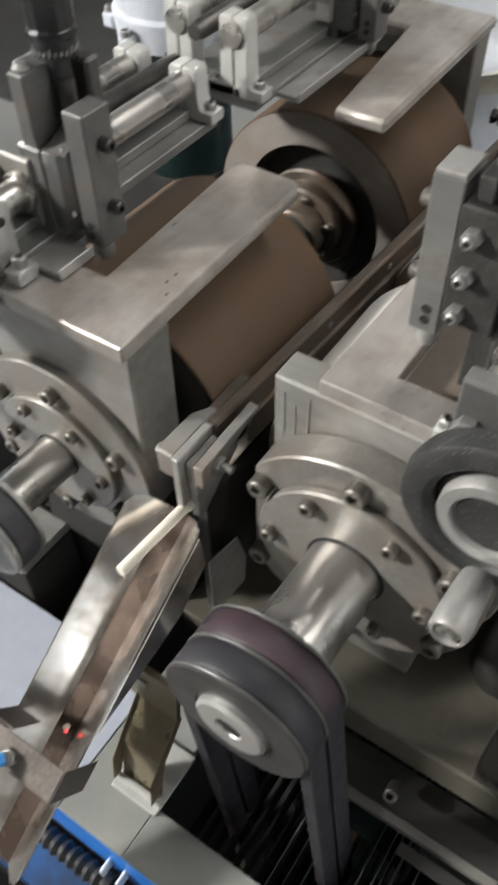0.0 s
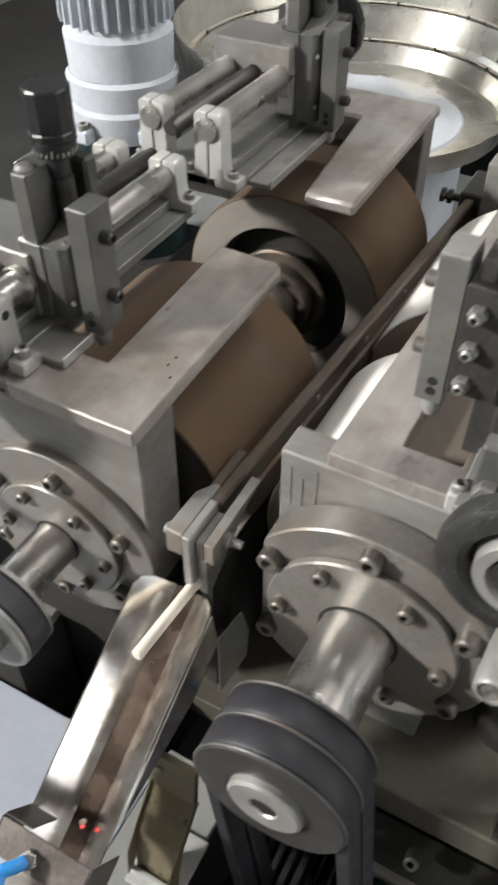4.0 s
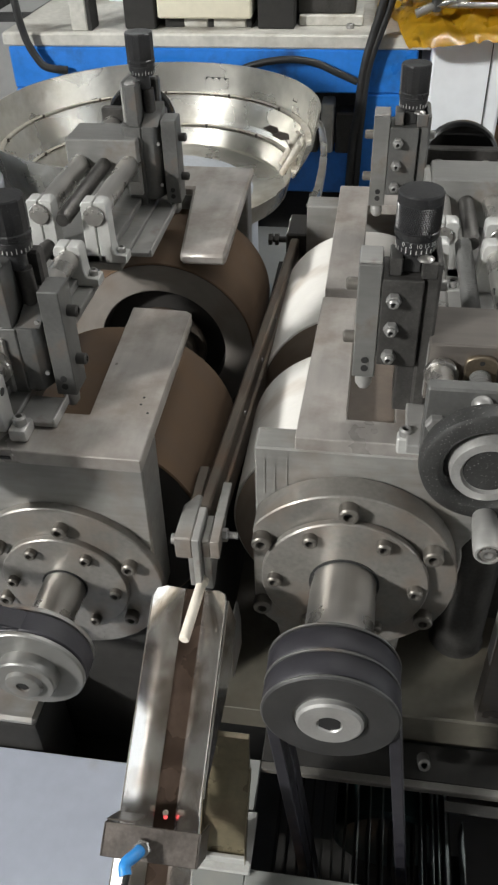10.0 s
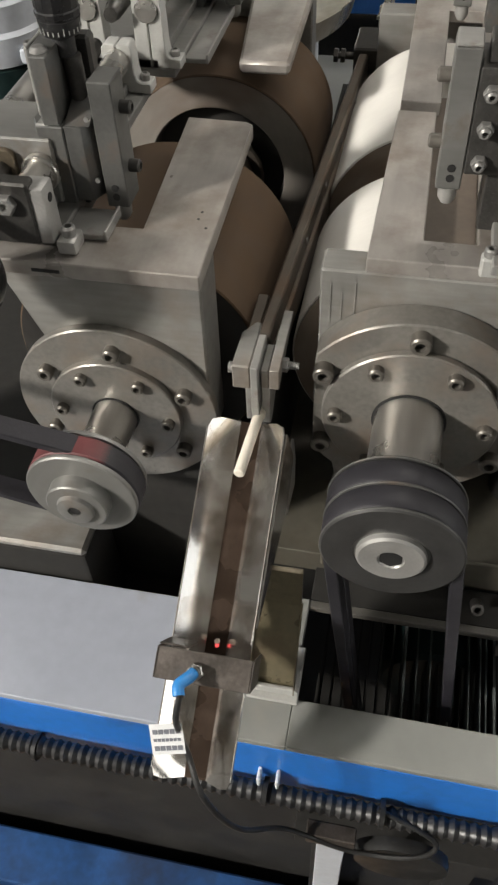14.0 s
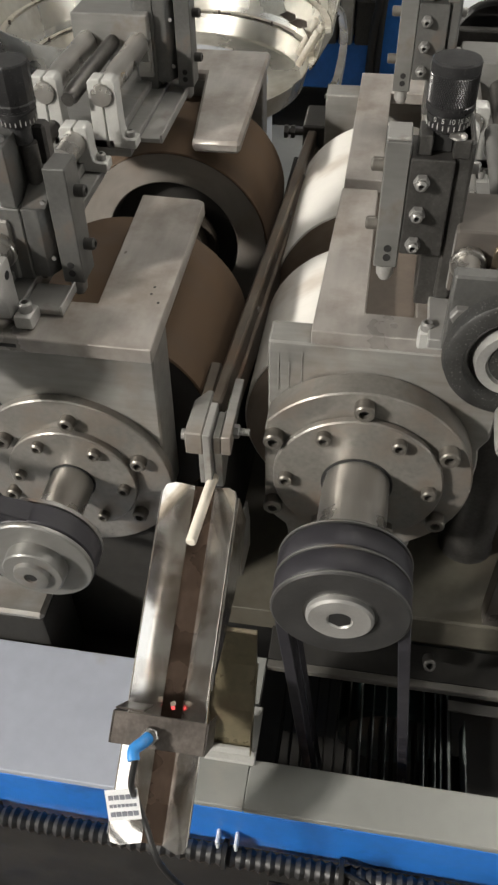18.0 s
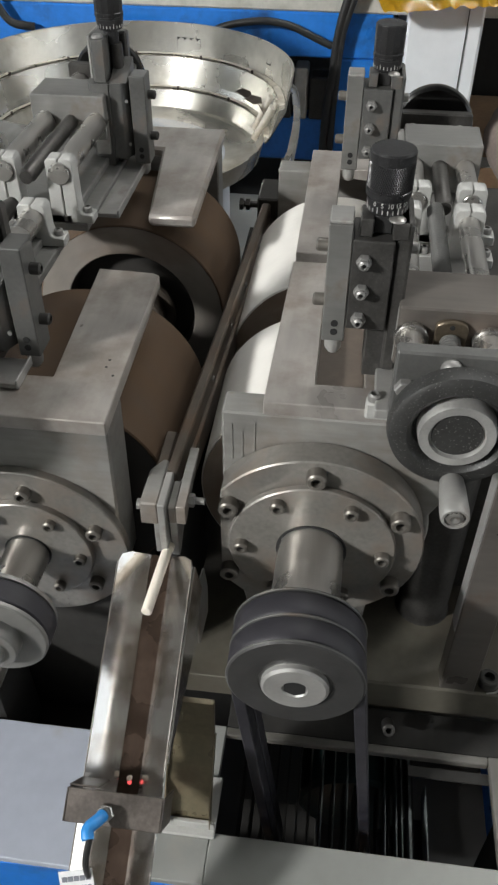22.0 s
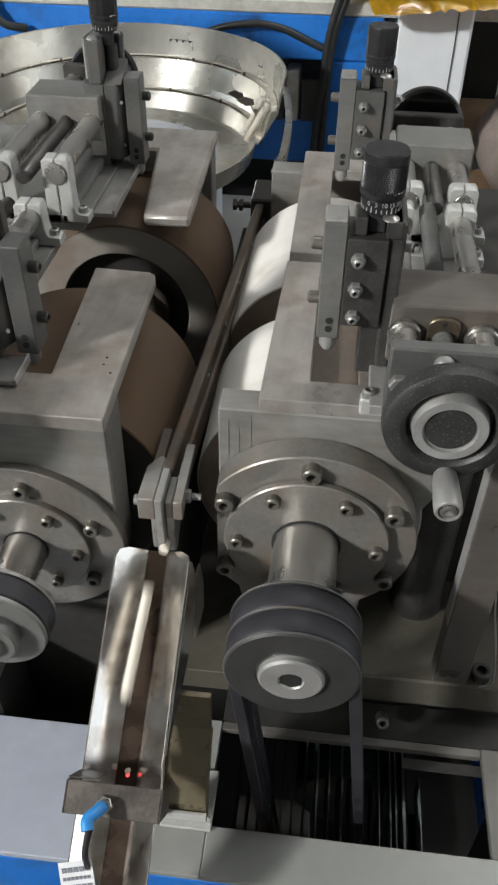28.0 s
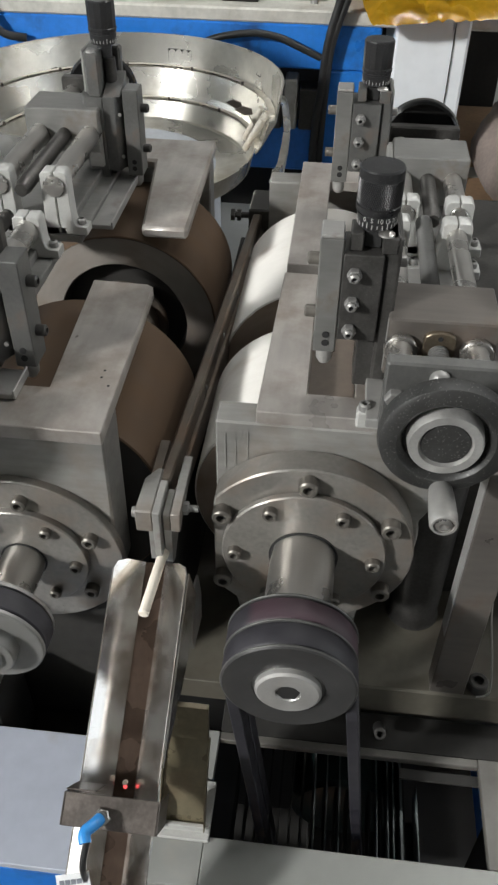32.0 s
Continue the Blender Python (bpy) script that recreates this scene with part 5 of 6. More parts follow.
# ---- feeder and the machines behind ----
def bowl_feeder():
    cx, cy = -0.208, 0.826
    b = thing("bowl_feeder", (cx, cy, DECK), "scuffed stainless vibratory bowl with spiral tracks", "bowl feeder")
    f = thing("feeder_table", (-0.15, 0.87, 0), "pale grey steel table under the vibratory bowl", "table")
    solid("tabletop", M_DECK, f, (-0.52, 0.132, 0.664, 1.075, DECK - 0.010, DECK), bevel=0.001)
    for lx in (-0.49, 0.09):
        for ly in (0.68, 1.03):
            solid("leg", M_BLUE, f, (lx, lx + 0.035, ly, ly + 0.035, 0, DECK - 0.0102))
    part("bowl", turned(bmesh.new(), (cx, cy, 0.975), (0, 0, 1), [(0.0, 0.0), (0.0, 0.192), (0.006, 0.205), (0.033, 0.2145), (0.033, 0.2165), (0.004, 0.209), (-0.004, 0.0)], 96), M_BOWL, b)
    part("high_wall", turned(bmesh.new(), (cx, cy, 0.985), (0, 0, 1), [(0.023, 0.217), (0.026, 0.226), (0.072, 0.240), (0.075, 0.248), (0.121, 0.2575), (0.123, 0.2575), (0.123, 0.2600), (0.070, 0.2505), (0.020, 0.2195)], 96, -2, 268), M_BOWL, b, "tall scuffed stainless back wall")
    for z, r, n in ((1.0085, 0.2245, 13), (1.0575, 0.2465, 13)):
        for k in range(n):
            bm = turned(bmesh.new(), (cx, cy, z), (0, 0, 1), [(0, r - 0.009), (0, r), (0.0035, r), (0.0035, r - 0.009)], 10, 20 * k + 3, 19.6)
            part("track_rail", bm, M_RIDGE, b)
        for k in range(9):
            g = radians(18 + 29 * k + 400 * (z - 1))
            pin("rail_clip", M_BRACKET, b, (cx + (r - 0.0095) * math.cos(g), cy + (r - 0.0095) * math.sin(g), z + 0.001), (cx + (r - 0.0095) * math.cos(g), cy + (r - 0.0095) * math.sin(g), z + 0.0065), 0.0022, 8)
    for a0, r0 in ((8, 0.20), (14, 0.21), (20, 0.205)):
        a = radians(a0)
        bm = bmesh.new()
        rodlike(bm, (cx + r0 * math.cos(a), cy + r0 * math.sin(a), 1.0), (cx + (r0 + 0.03) * math.cos(a), cy + (r0 + 0.03) * math.sin(a) - 0.02, 1.055), 0.005, 12)
        part("guide_finger", bm, M_RIDGE, b)
    part("drum", turned(bmesh.new(), (cx, cy, DECK + 0.0005), (0, 0, 1), [(0, 0.16), (0.165, 0.16), (0.1745, 0.15)], 64), M_GREYPAINT, b)
    for o, zz, hh, nm in ((0.0, 1.058, 0.004, "outlet_track"), (0.009, 1.062, 0.016, "outlet_guard")):
        left = [(0.022 + o, 0.955), (0.040 + o, 0.915), (0.046 + o, 0.885), (0.056 + o, 0.80), (0.058 + o, 0.73), (0.058 + o, 0.66), (0.052 + o, 0.60)]
        w = 0.009 if o == 0 else 0.0012
        part(nm, prism(bmesh.new(), left + [(x + w, y) for x, y in left[::-1]], "z", zz - hh, zz, 0.0002), M_BOWL, b, "narrow steel outlet track")
    solid("track_bracket", M_BLACKSTEEL, b, (0.052, 0.066, 0.640, 0.650, 0.99, 1.0535), bevel=0.001)
    # dark cut-outs in the wall
    for a0, a1, r, z0, z1 in ((72, 82, 0.2505, 1.066, 1.086), (33, 36, 0.2525, 1.078, 1.088)):
        bm = turned(bmesh.new(), (cx, cy, z0), (0, 0, 1), [(0, r - 0.002), (0, r - 0.001), (z1 - z0, r + 0.0028), (z1 - z0, r + 0.0018)], 8, a0, a1 - a0)
        part("cut_out", bm, M_SOCKET, b, "dark cut-out in the bowl wall")
    for a0, up in ((28, 0.6), (38, 0.2), (17, -0.3)):
        a = radians(a0)
        o = Vector((cx + 0.213 * math.cos(a), cy + 0.213 * math.sin(a), 1.035))
        bm = prism(bmesh.new(), [(-0.014, -0.006), (0.0, -0.010), (0.016, 0.0), (0.0, 0.010), (-0.014, 0.006)], "z", 0, 0.0012)
        bmesh.ops.transform(bm, verts=bm.verts[:], matrix=Matrix.Translation(o) @ Matrix.Rotation(a + 1.9 + up, 4, "Z") @ Matrix.Rotation(radians(62), 4, "X"))
        part("deflector", bm, M_BRACKET, b, "bent dark deflector leaf")
    return b


def rear_machine():
    m = thing("rear_machine", (-0.1, 1.2, 0), "blue steel machine frame with a dusty bench top", "machine")
    solid("bench_top", M_BENCH, m, (-0.555, 0.72, 1.10, 1.9, 1.127, 1.15), bevel=0.003)
    solid("top_beam", M_BLUE, m, (-0.547, 0.20, 1.10, 1.16, 1.054, 1.1265), bevel=0.003)
    solid("column", M_BLUE, m, (0.103, 0.205, 1.0985, 1.18, 0.0, 1.0535), bevel=0.003)
    solid("column", M_BLUE, m, (-0.547, -0.467, 1.0985, 1.18, 0.0, 1.0535), bevel=0.003)
    solid("lower_beam", M_BLUE, m, (-0.4665, 0.1025, 1.12, 1.16, 0.86, 0.945), bevel=0.003)
    solid("back_panel", M_PAN, m, (-0.54, 0.5, 1.6, 1.62, 0.0, 1.12))
    solid("bench_box", M_PAN, m, (-0.328, -0.270, 1.13, 1.30, 1.1502, 1.26), bevel=0.003, label="black box on the bench")
    solid("bench_box", M_IVORY, m, (-0.266, -0.096, 1.13, 1.32, 1.168, 1.27), bevel=0.003, label="ivory enamelled box on the bench")
    for x0, x1 in ((-0.258, -0.222), (-0.178, -0.168), (-0.108, -0.098)):
        solid("bench_foot", M_PAN, m, (x0, x1, 1.15, 1.26, 1.1502, 1.1678))
    for x0, x1 in ((-0.2215, -0.1785), (-0.1675, -0.1085)):
        solid("bench_base", M_BENCH, m, (x0, x1, 1.148, 1.26, 1.1502, 1.1678), bevel=0.002)
    solid("bench_upright", M_BENCH, m, (-0.424, -0.394, 1.115, 1.16, 1.1502, 1.5), bevel=0.002)
    solid("upright_edge", M_PAN, m, (-0.3935, -0.386, 1.117, 1.16, 1.1502, 1.5), bevel=0.001)
    solid("bench_box", M_PAN, m, (-0.086, -0.020, 1.14, 1.30, 1.1502, 1.36), bevel=0.002, label="black box on the bench")
    solid("bench_plate", M_BLACKSTEEL, m, (-0.018, 0.085, 1.175, 1.25, 1.168, 1.36), bevel=0.002, label="dark housing on the bench")
    solid("bench_plate", M_BENCH, m, (-0.015, 0.100, 1.165, 1.26, 1.1502, 1.1675), bevel=0.002, label="grey base plate on the bench")
    for x in (-0.06, 0.078, 0.122):
        socket_bolt(m, (x, 1.15, 1.158), (0, 0, 1), 0.007, 0.008)
    solid("white_panel", M_WHITEBOX, m, (-0.426, -0.15, 1.36, 1.37, 1.1502, 1.55), bevel=0.002, label="white panel at the back of the bench")
    for x0, x1, z0, z1, mm in ((-0.03, 0.03, 0.9455, 1.01, M_BLACKSTEEL), (0.034, 0.058, 0.9455, 1.035, M_BENCH), (0.062, 0.098, 0.9455, 1.02, M_BLACKSTEEL)):
        solid("valve_block", mm, m, (x0, x1, 1.10, 1.15, z0, z1), bevel=0.003)
    c = thing("control_cabinet", (0.29, 1.2, 0), "white enamelled control cabinet with a dark door gap", "cabinet")
    solid("body", M_WHITEBOX, c, (0.222, 0.345, 1.06, 1.45, 0.0, 1.16), bevel=0.004)
    solid("door_gap", M_PAN, c, (0.318, 0.3195, 1.0575, 1.0595, 0.02, 1.155), bevel=0)
    y = thing("plastic_bag", (0.28, 1.15, 1.1602), "crumpled yellow plastic bag lying on the cabinet", "bag")
    bm = bmesh.new()
    n = 34
    grid = [[None] * (n + 1) for _ in range(n + 1)]
    for a in range(n + 1):
        for e in range(n + 1):
            u, v = a / n, e / n
            p = Vector((u * 5, v * 5, 0.3))
            hgt = 0.016 + 0.040 * math.sin(math.pi * u) ** 0.6 * math.sin(math.pi * v) ** 0.6 * (0.6 + 0.9 * abs(noise.noise(p))) + 0.010 * abs(noise.noise(p * 2.7))
            wob = 0.018 * noise.noise(Vector((u * 3, v * 3, 7)))
            drop = -0.020 * max(0, 1 - v * 6) * (1 - u)
            grid[a][e] = bm.verts.new((0.125 + 0.30 * u + 0.055 * (1 - v) ** 3 * (1 - u) + wob, 0.985 + 0.40 * v + wob, 1.1602 + hgt + drop))
    for a in range(n):
        for e in range(n):
            bm.faces.new((grid[a][e], grid[a + 1][e], grid[a + 1][e + 1], grid[a][e + 1]))
    bmesh.ops.solidify(bm, geom=bm.faces[:], thickness=0.001)
    part("bag_sheet", bm, M_YELLOW, y, sharp=25)
    bm = bmesh.new()
    rows = []
    for a in range(19):
        u = a / 18
        rows.append([bm.verts.new((0.17 + 0.20 * u, 1.03 + 0.06 * v + 0.012 * noise.noise(Vector((u * 6, v, 1))), 1.222 + 0.030 * math.sin(math.pi * v / 2) + 0.016 * noise.noise(Vector((u * 7, v * 2, 4))))) for v in (0, 1, 2)])
    for a in range(18):
        for e in (0, 1):
            bm.faces.new((rows[a][e], rows[a + 1][e], rows[a + 1][e + 1], rows[a][e + 1]))
    bmesh.ops.solidify(bm, geom=bm.faces[:], thickness=0.001)
    part("bag_fold", bm, M_YELLOW, y, sharp=25)
    tl = thing("pliers", (0.26, 1.02, 1.185), "steel hand pliers lying on the yellow bag", "pliers", "hand tools")
    for p0, p1, r in (((0.215, 1.00, 1.216), (0.33, 1.03, 1.236), 0.0045), ((0.215, 1.012, 1.215), (0.34, 0.995, 1.218), 0.0045), ((0.215, 1.004, 1.216), (0.185, 0.998, 1.205), 0.007)):
        pin("jaw" if r > 0.005 else "arm", M_BRIGHT, tl, p0, p1, r, 12, 0.001)
    pin("pivot", M_DARKBOLT, tl, (0.216, 1.004, 1.208), (0.216, 1.004, 1.226), 0.008, 16)
    k = thing("power_cable", (0.12, 1.08, 0.4), "thick black power cable hanging down the blue column", "cable", "cables")
    for o, r in ((0.0, 0.0078), (0.013, 0.0062)):
        part("cable", tube(bmesh.new(), [(0.152 + o, 1.06, 1.3), (0.134 + o, 1.075, 1.206), (0.110 + 0.6 * o, 1.080, 1.111), (0.102 + 0.6 * o, 1.082, 1.026), (0.093 + o, 1.082, 0.902), (0.088 + o, 1.082, 0.4), (0.088 + o, 1.082, 0.01)], r, 12), M_CABLE, k)
    k = thing("power_cable", (-0.05, 1.08, 0.9), "thin black cable sagging along the blue beam", "cable", "cables")
    part("cable", tube(bmesh.new(), [(-0.13, 1.088, 1.085), (-0.094, 1.086, 1.102), (-0.054, 1.085, 1.111), (-0.014, 1.085, 1.114), (0.025, 1.085, 1.108), (0.055, 1.085, 1.096), (0.098, 1.085, 1.078)], 0.006, 12), M_CABLE, k)
    k = thing("power_cable", (-0.5, 1.08, 0.9), "thick black cable drooping over the bench edge", "cable", "cables")
    part("cable", tube(bmesh.new(), [(-0.515, 1.10, 1.32), (-0.509, 1.08, 1.212), (-0.502, 1.08, 1.149), (-0.488, 1.08, 1.116), (-0.470, 1.08, 1.097), (-0.434, 1.088, 1.090)], 0.007, 12), M_CABLE, k)



def bar_stand():
    st = thing("steel_stand", (-0.85, 1.75, 0), "black welded bar stand on the workshop floor", "stand")
    for x in (-1.12, -0.66):
        for y in (1.5, 1.98):
            solid("leg", M_CABLE, st, (x, x + 0.018, y, y + 0.018, 0.0, 1.08), bevel=0.001)
    for y in (1.5, 1.98):
        solid("top_bar", M_CABLE, st, (-1.12, -0.642, y, y + 0.018, 1.0803, 1.098), bevel=0.001)
        solid("low_bar", M_CABLE, st, (-1.1017, -0.6603, y, y + 0.018, 0.62, 0.638), bevel=0.001)
    for x in (-1.12, -0.96, -0.80, -0.66):
        solid("cross_bar", M_CABLE, st, (x, x + 0.018, 1.5183, 1.9797, 1.0803, 1.098), bevel=0.001)


def stock_pile():
    for x0, x1, y0, y1, z0, z1, m, lab in ((0.50, 0.86, 0.30, 0.70, 0.0, 0.55, M_CARD, "closed brown cardboard box on the workshop floor"), (0.385, 0.80, 0.76, 1.55, 0.0, 0.86, M_CARD, "tall closed brown cardboard box beside the machine")):
        c = thing("cardboard_box", ((x0 + x1) / 2, (y0 + y1) / 2, 0), lab, "box", "cardboard boxes")
        solid("carton", m, c, (x0, x1, y0, y1, z0, z1), bevel=0.004)
        solid("tape_strip", M_BENCH, c, (x0 + 0.002, x1 - 0.002, (y0 + y1) / 2 - 0.025, (y0 + y1) / 2 + 0.025, z1, z1 + 0.0006), bevel=0)
    b = thing("grey_sack", (0.52, 1.12, 0.86), "slumped grey-brown sack lying on a cardboard box", "sack")
    bm = bmesh.new()
    bmesh.ops.create_icosphere(bm, subdivisions=4, radius=1)
    for v in bm.verts:
        n = 1 + 0.10 * noise.noise(v.co * 2.3) + 0.03 * noise.noise(v.co * 7)
        v.co = Vector((0.54 + v.co.x * 0.14 * n, 1.12 + v.co.y * 0.26 * n, 0.8615 + max(0, v.co.z * 0.085 * n + 0.05)))
    part("sack_body", bm, M_SACK, b, sharp=60)


def side_motor():
    m = thing("gear_motor", (-0.435, 0.575, DECK - 0.09), "light grey upright finned gear motor", "motor")
    cx, cy = -0.435, 0.575
    solid("stand", M_PAN, m, (-0.51, -0.36, 0.505, 0.638, DECK - 0.0895, 0.845))
    part("stand_column", turned(bmesh.new(), (cx, cy, 0.8455), (0, 0, 1), [(0, 0.07), (0.16, 0.07), (0.165, 0.065)], 48), M_MOTOR, m, "dark stand column")
    part("gearbox", turned(bmesh.new(), (cx, cy, 1.0110), (0, 0, 1), [(0, 0.072), (0.035, 0.075), (0.04, 0.07), (0.07, 0.072), (0.0745, 0.068)], 48), M_GREYPAINT, m)
    for k in range(6):
        a = math.tau * (k + 0.4) / 6
        socket_bolt(m, (cx + 0.082 * math.cos(a), cy + 0.082 * math.sin(a), 1.040), (0, 0, 1), 0.007, 0.012)
        solid("lug", M_GREYPAINT, m, (cx + 0.080 * math.cos(a) - 0.010, cx + 0.080 * math.cos(a) + 0.010, cy + 0.080 * math.sin(a) - 0.010, cy + 0.080 * math.sin(a) + 0.010, 1.014, 1.033), bevel=0.003)
    part("casing", turned(bmesh.new(), (cx, cy, 1.086), (0, 0, 1), [(0, 0.066), (0.045, 0.068), (0.052, 0.061), (0.262, 0.061), (0.275, 0.055), (0.275, 0)], 48), M_GREYPAINT, m)
    for k in range(28):
        a = math.tau * k / 28
        bm = bmesh.new()
        box(bm, 0.060, 0.070, -0.0018, 0.0018, 1.145, 1.345, 0.0005)
        bmesh.ops.rotate(bm, verts=bm.verts[:], matrix=Matrix.Rotation(a, 3, "Z"))
        bmesh.ops.translate(bm, verts=bm.verts[:], vec=(cx, cy, 0))
        part("fin", bm, M_GREYPAINT, m)


def cartons():
    for x, y, w, d, h, a in ((-0.38, -0.42, 0.36, 0.26, 0.10, 9), (0.03, -0.40, 0.34, 0.30, 0.14, 0)):
        c = thing("cardboard_box", (x, y, 0), "open brown cardboard box on the workshop floor", "box", "cardboard boxes")
        t = 0.004
        for b in ((-w / 2, w / 2, -d / 2, -d / 2 + t, 0.004, h), (-w / 2, w / 2, d / 2 - t, d / 2, 0.004, h), (-w / 2, -w / 2 + t, -d / 2 + t, d / 2 - t, 0.004, h), (w / 2 - t, w / 2, -d / 2 + t, d / 2 - t, 0.004, h), (-w / 2, w / 2, -d / 2, d / 2, 0, 0.004)):
            bm = box(bmesh.new(), *b)
            bmesh.ops.rotate(bm, verts=bm.verts[:], matrix=Matrix.Rotation(radians(a), 3, "Z"))
            bmesh.ops.translate(bm, verts=bm.verts[:], vec=(x, y, 0))
            part("side", bm, M_CARD, c)
    for x, y, z, w, d, a in ((-0.17, -0.31, 0.0, 0.20, 0.14, 25), (-0.62, -0.40, 0.0, 0.30, 0.2, -15)):
        bm = box(bmesh.new(), -w / 2, w / 2, -d / 2, d / 2, 0.0, 0.005)
        bmesh.ops.rotate(bm, verts=bm.verts[:], matrix=Matrix.Rotation(radians(a), 3, "Z"))
        bmesh.ops.translate(bm, verts=bm.verts[:], vec=(x, y, z))
        tagged(part("cardboard_sheet", bm, M_CARD), "flattened brown cardboard sheet on the floor", "cardboard", "cardboard sheets")
    bm = box(bmesh.new(), -0.011, 0.011, -0.14, 0.14, 0.0, 0.022, 0.002)
    bmesh.ops.rotate(bm, verts=bm.verts[:], matrix=Matrix.Rotation(radians(-20), 3, "Z"))
    bmesh.ops.translate(bm, verts=bm.verts[:], vec=(-0.245, -0.38, 0.0052))
    tagged(part("wooden_batten", bm, M_WOOD), "pale wooden batten lying on the cardboard", "batten")


# ---- ground rods: each leaves the grinder, drops into the chute and slides away ----
LEAVES = (2.8, 4.3, 5.4, 6.4, 7.3, 7.8, 9.75, 11.0, 13.17, 15.0, 16.4, 18.6, 20.0, 21.08, 22.3, 23.7, 24.6, 26.0, 27.3, 28.0, 28.45, 28.85, 29.4, 29.8, 30.45, 30.85, 31.58, 33.0, 34.0, 35.0, 36.0)
ROD = 0.082
ROD_R = 0.0041
EXIT = Vector((0.0268, -0.036, 1.0070))


def rods():
    made = []
    for k in range(len(LEAVES)):
        bm = bmesh.new()
        rodlike(bm, (0, -ROD / 2, 0), (0, ROD / 2, 0), ROD_R, 20, 0.0008)
        made.append(tagged(part("ground_rod", bm, M_ROD, pivot=(0, 0, 0)), "short white ceramic rod from the grinder", "rod", "ground rods"))
    return made


def queue_pose(n):
    """The n-th rod behind the exit."""
    return pose(EXIT.x + 0.0003, EXIT.y + ROD * (n + 0.5) + 0.017, EXIT.z, 0, 0, 0)


def rod_rows(k):
    rng = random.Random(100 + k)
    leave = LEAVES[k]
    a = radians(rng.uniform(0, 360))
    rest = pose(-0.285 + 0.045 * math.cos(a) * rng.random(), 0.755 + 0.03 * math.sin(a), 0.9895 + 0.0085 * (k % 3), 0, 0, rng.uniform(40, 90))
    rows = []
    if k < 6:
        rows.append((0.0, queue_pose(k - 1) if k else pose(EXIT.x - 0.0022, EXIT.y - 0.046 + ROD / 2, EXIT.z, 0, 0, -3.5)))
        first = 0
    else:
        first = k - 6
        rows += [(0.0, rest), (LEAVES[first] - 0.4, rest), (LEAVES[first] - 0.2, pose(0.060, 0.78, 1.10, 0, 0, 4)), (LEAVES[first] - 0.02, pose(0.045, 0.56, EXIT.z + 0.02, 0, 0, 2))]
    for j in range(first, k - 1):
        t = LEAVES[j]
        if rows[-1][0] < t - 0.05:
            rows.append((t - 0.03, queue_pose(k - j - 1)))
        rows.append((t + 0.10, queue_pose(k - j - 2)))
    if k:
        t = LEAVES[k - 1]
        rows.append((t - 0.03, queue_pose(0)))
        rows.append((t + 0.10, pose(EXIT.x - 0.001, EXIT.y - 0.030 + ROD / 2, EXIT.z, 0, 0, -2)))
        if leave - t > 0.7:
            rows.append((t + 0.45, pose(EXIT.x - 0.0015, EXIT.y - 0.040 + ROD / 2, EXIT.z, 0, 0, -3)))
    tilt = math.degrees(SLOPE)
    rows.append((leave - 0.06, pose(EXIT.x - 0.0022, EXIT.y - 0.054 + ROD / 2, EXIT.z, 0, 0, -3.5)))
    for dt, s0, n0, x0, turn, up in ((0.0, 0.072, -0.008, -0.004, -4, 0.8), (0.10, 0.125, -0.0172, 0.0, 0, 1.0), (0.20, 0.215, -0.0172, -0.001, 0, 1.0), (0.27, 0.31, -0.0172, -0.002, 0, 1.0)):
        p = along(s0, n0, x0)
        rows.append((leave + dt, pose(p.x, p.y, p.z, tilt * up, 0, turn)))
    bx, by = 0.03 + rng.uniform(-0.09, 0.09), -0.40 + rng.uniform(-0.07, 0.07)
    rows.append((leave + 0.45, pose(0.02, -0.35, 0.42, 60, 0, 5)))
    rows.append((leave + 0.60, pose(bx, by, 0.0085 + 0.0083 * (k % 4), 0, 0, rng.uniform(-60, 60))))
    rows.append((max(leave + 0.7, 38.0), rows[-1][1]))
    return rows


def spin_rows(centre, targets):
    """Ten rows a second about y; targets: second -> angle; faster than the eye can follow."""
    rows, angle = [], float(targets(0))
    for sec in range(32):
        want = targets(sec + 1)
        total = (want - angle) % 360 + 360
        if total > 850:
            total -= 360
        for k in range(10):
            rows.append((sec + k / 10, centre @ pose(0, 0, 0, 0, angle + total * k / 10, 0)))
        angle += total
    rows.append((32.0, centre @ pose(0, 0, 0, 0, angle, 0)))
    return rows


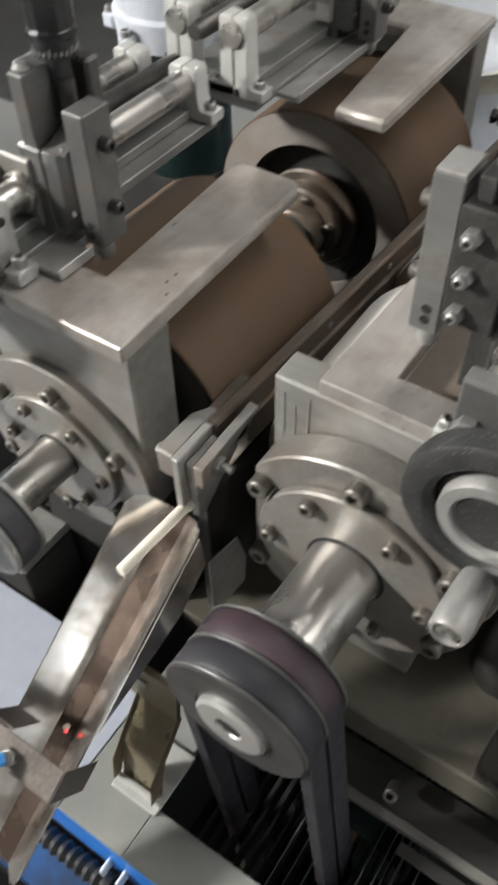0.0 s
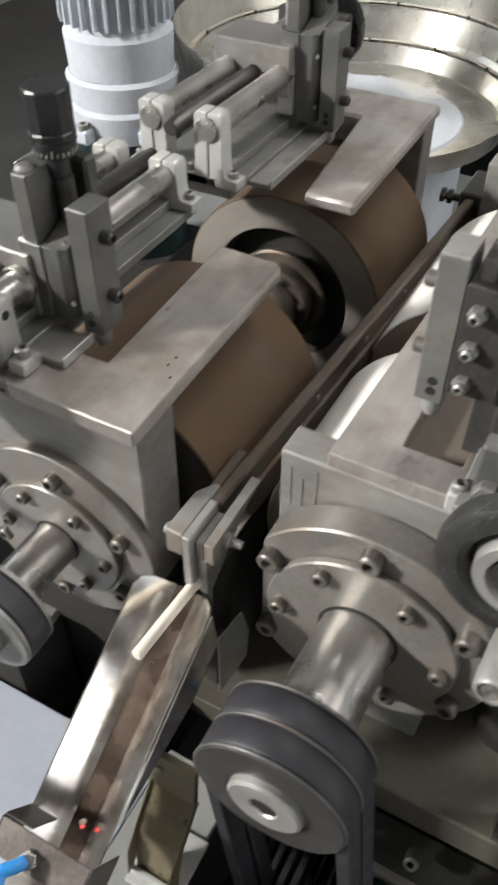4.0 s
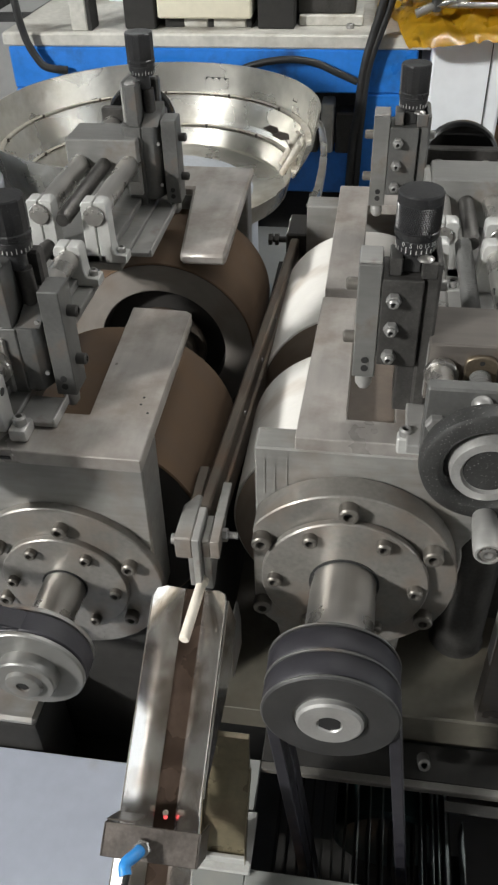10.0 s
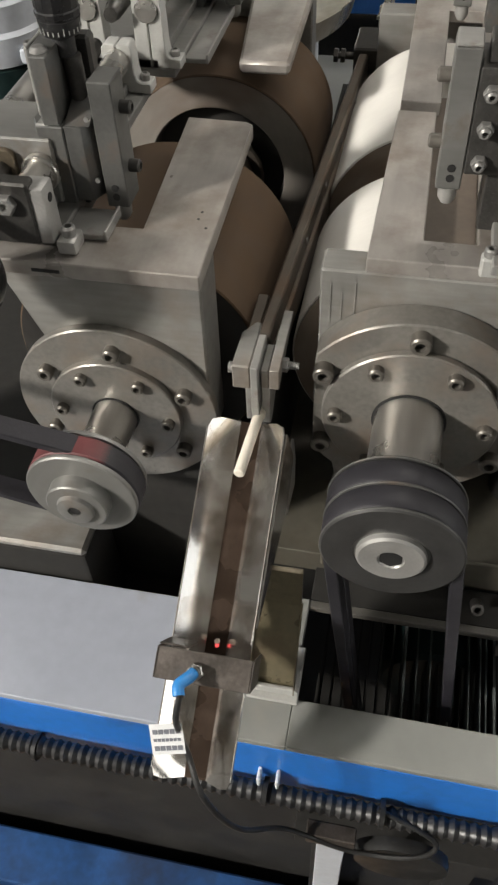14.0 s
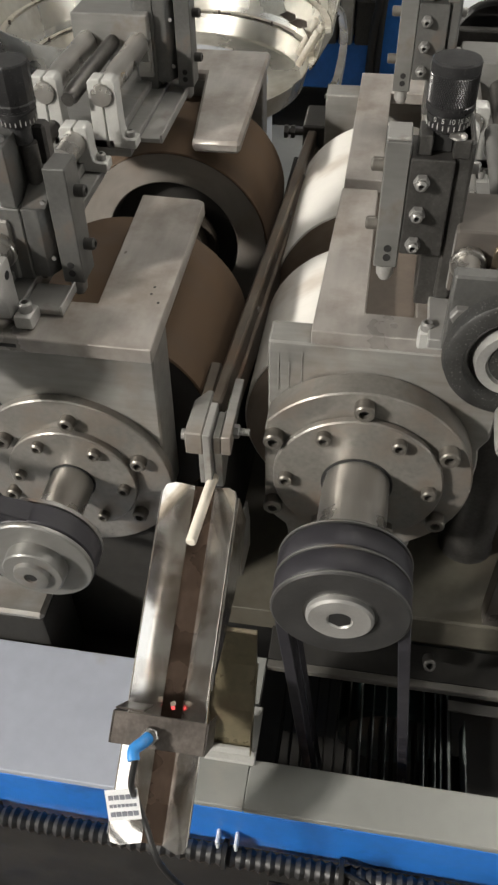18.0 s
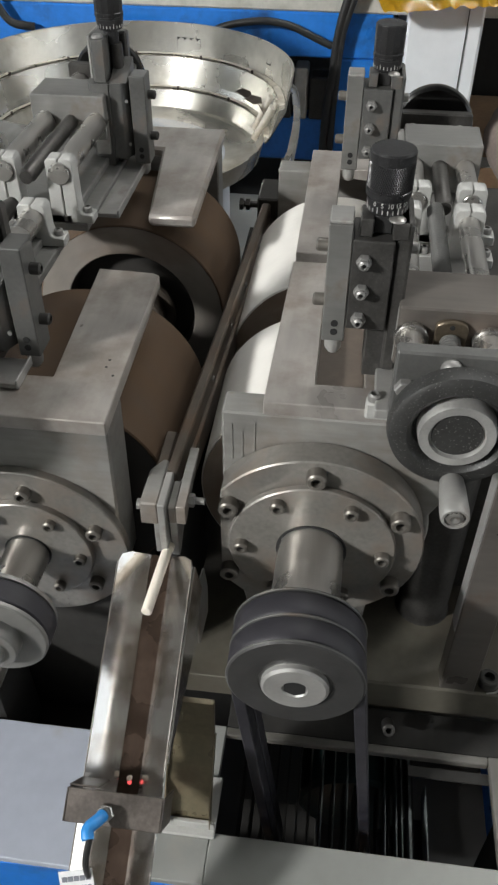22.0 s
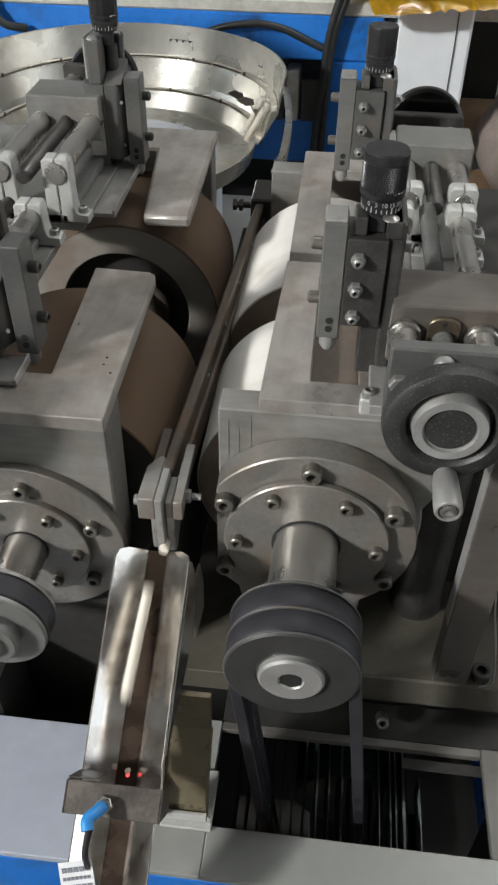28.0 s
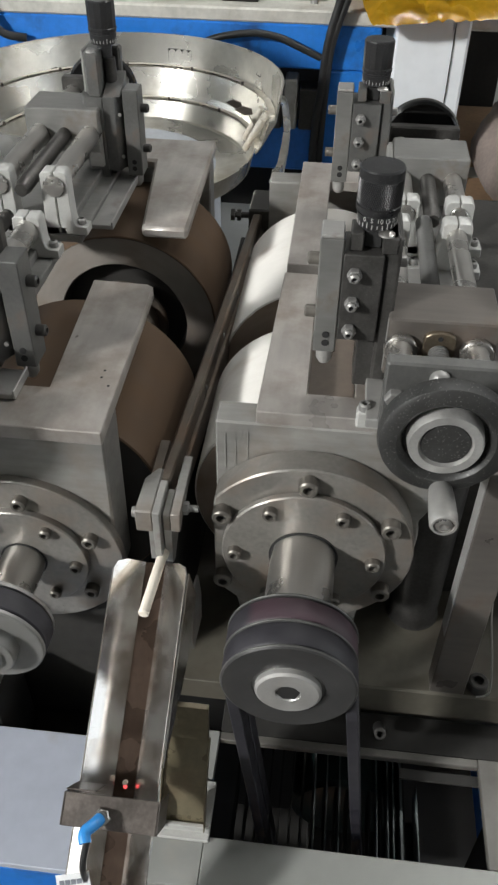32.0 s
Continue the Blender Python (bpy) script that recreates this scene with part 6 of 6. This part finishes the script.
def motions():
    red_right = {0: -20, 8: -30, 9: -25, 23: -30, 25: -20, 32: -10}
    red_left = {9: -30, 14: -60, 19: -30, 24: -40, 29: -20}
    at = Matrix.Translation(pulley_r.location)
    walk(pulley_r, spin_rows(at, lambda s: red_right.get(s, 150)))
    at = Matrix.Translation(pulley_l.location)
    walk(pulley_l, spin_rows(at, lambda s: red_left.get(s, 150)))
    for w in wheels:
        at = Matrix.Translation(w.location)
        walk(w, spin_rows(at, lambda s: s * 47))
    for k, r in enumerate(ground_rods):
        walk(r, [row for row in rod_rows(k) if row[0] <= 32.0] if rod_rows(k)[-1][0] <= 32.0 else rod_rows(k))


room()
machine_bed()
head_right()
head_left()
pulley_r = pulley_right()
belts_right()
pulley_l = pulley_left()
belt_left()
wheels = [
    wheel("abrasive_roller", LX, LZ, 0.044, 0.208, 0.105, 0.062, M_WHEEL_BROWN, M_WHEELSHADE, "brown dusty regulating wheel"),
    wheel("abrasive_roller", LX, LZ, 0.335, 0.480, 0.105, 0.072, M_WHEEL_BROWN, M_WHEEL_GREY, "brown dusty regulating wheel with a grey ring face"),
    wheel("abrasive_roller", RX, RZ, 0.066, 0.195, 0.100, 0.062, M_WHEEL_WHITE, M_WHEEL_SIDE, "white abrasive grinding wheel stained on its sides"),
    wheel("abrasive_roller", RX, RZ, 0.252, 0.44, 0.100, 0.062, M_WHEEL_WHITE, M_WHEEL_SIDE, "white abrasive grinding wheel stained on its sides"),
]
work_rest()
slide_unit(DX, 1, 0.055, True, "dark upright dressing slide with a black knurled knob", digits=True)
slide_unit(DX + 0.002, 1, 0.375, True, "grey upright dressing slide with a smooth black knob", -0.008, gib=M_SLIDE)
slide_unit(-0.0835, -1, 0.048, False, "grey upright dressing slide with a black knurled knob", -0.029, 0.016)
slide_unit(-0.076, -1, 0.400, False, "grey upright dressing slide with a black knurled knob", -0.024, 0.034)
carriage_unit(DX, 1, 0.0, 0.235, 0.048, -1, "grey", "grey cross carriage on two polished rods with a handwheel", reach=0.032)
carriage_unit(DX, 1, 0.440, 0.262, 0.390, 1, "black", "grey cross carriage on two polished rods with a black handwheel", (0.064, 0.088, 0.112))
carriage_unit(-0.0835, -1, -0.010, 0.225, 0.04, -1, "black", "grey cross carriage on two polished rods with a black handwheel", (0.048, 0.076, 0.102), 1.165, 0.050)
carriage_unit(-0.075, -1, 0.52, 0.257, 0.436, 1, "black", "grey cross carriage on two polished rods with a black handwheel", (0.043, 0.070, 0.096), 1.187)
chute()
motor_below()
conduit()
bowl_feeder()
rear_machine()
bar_stand()
stock_pile()
side_motor()
cartons()
ground_rods = rods()
motions()
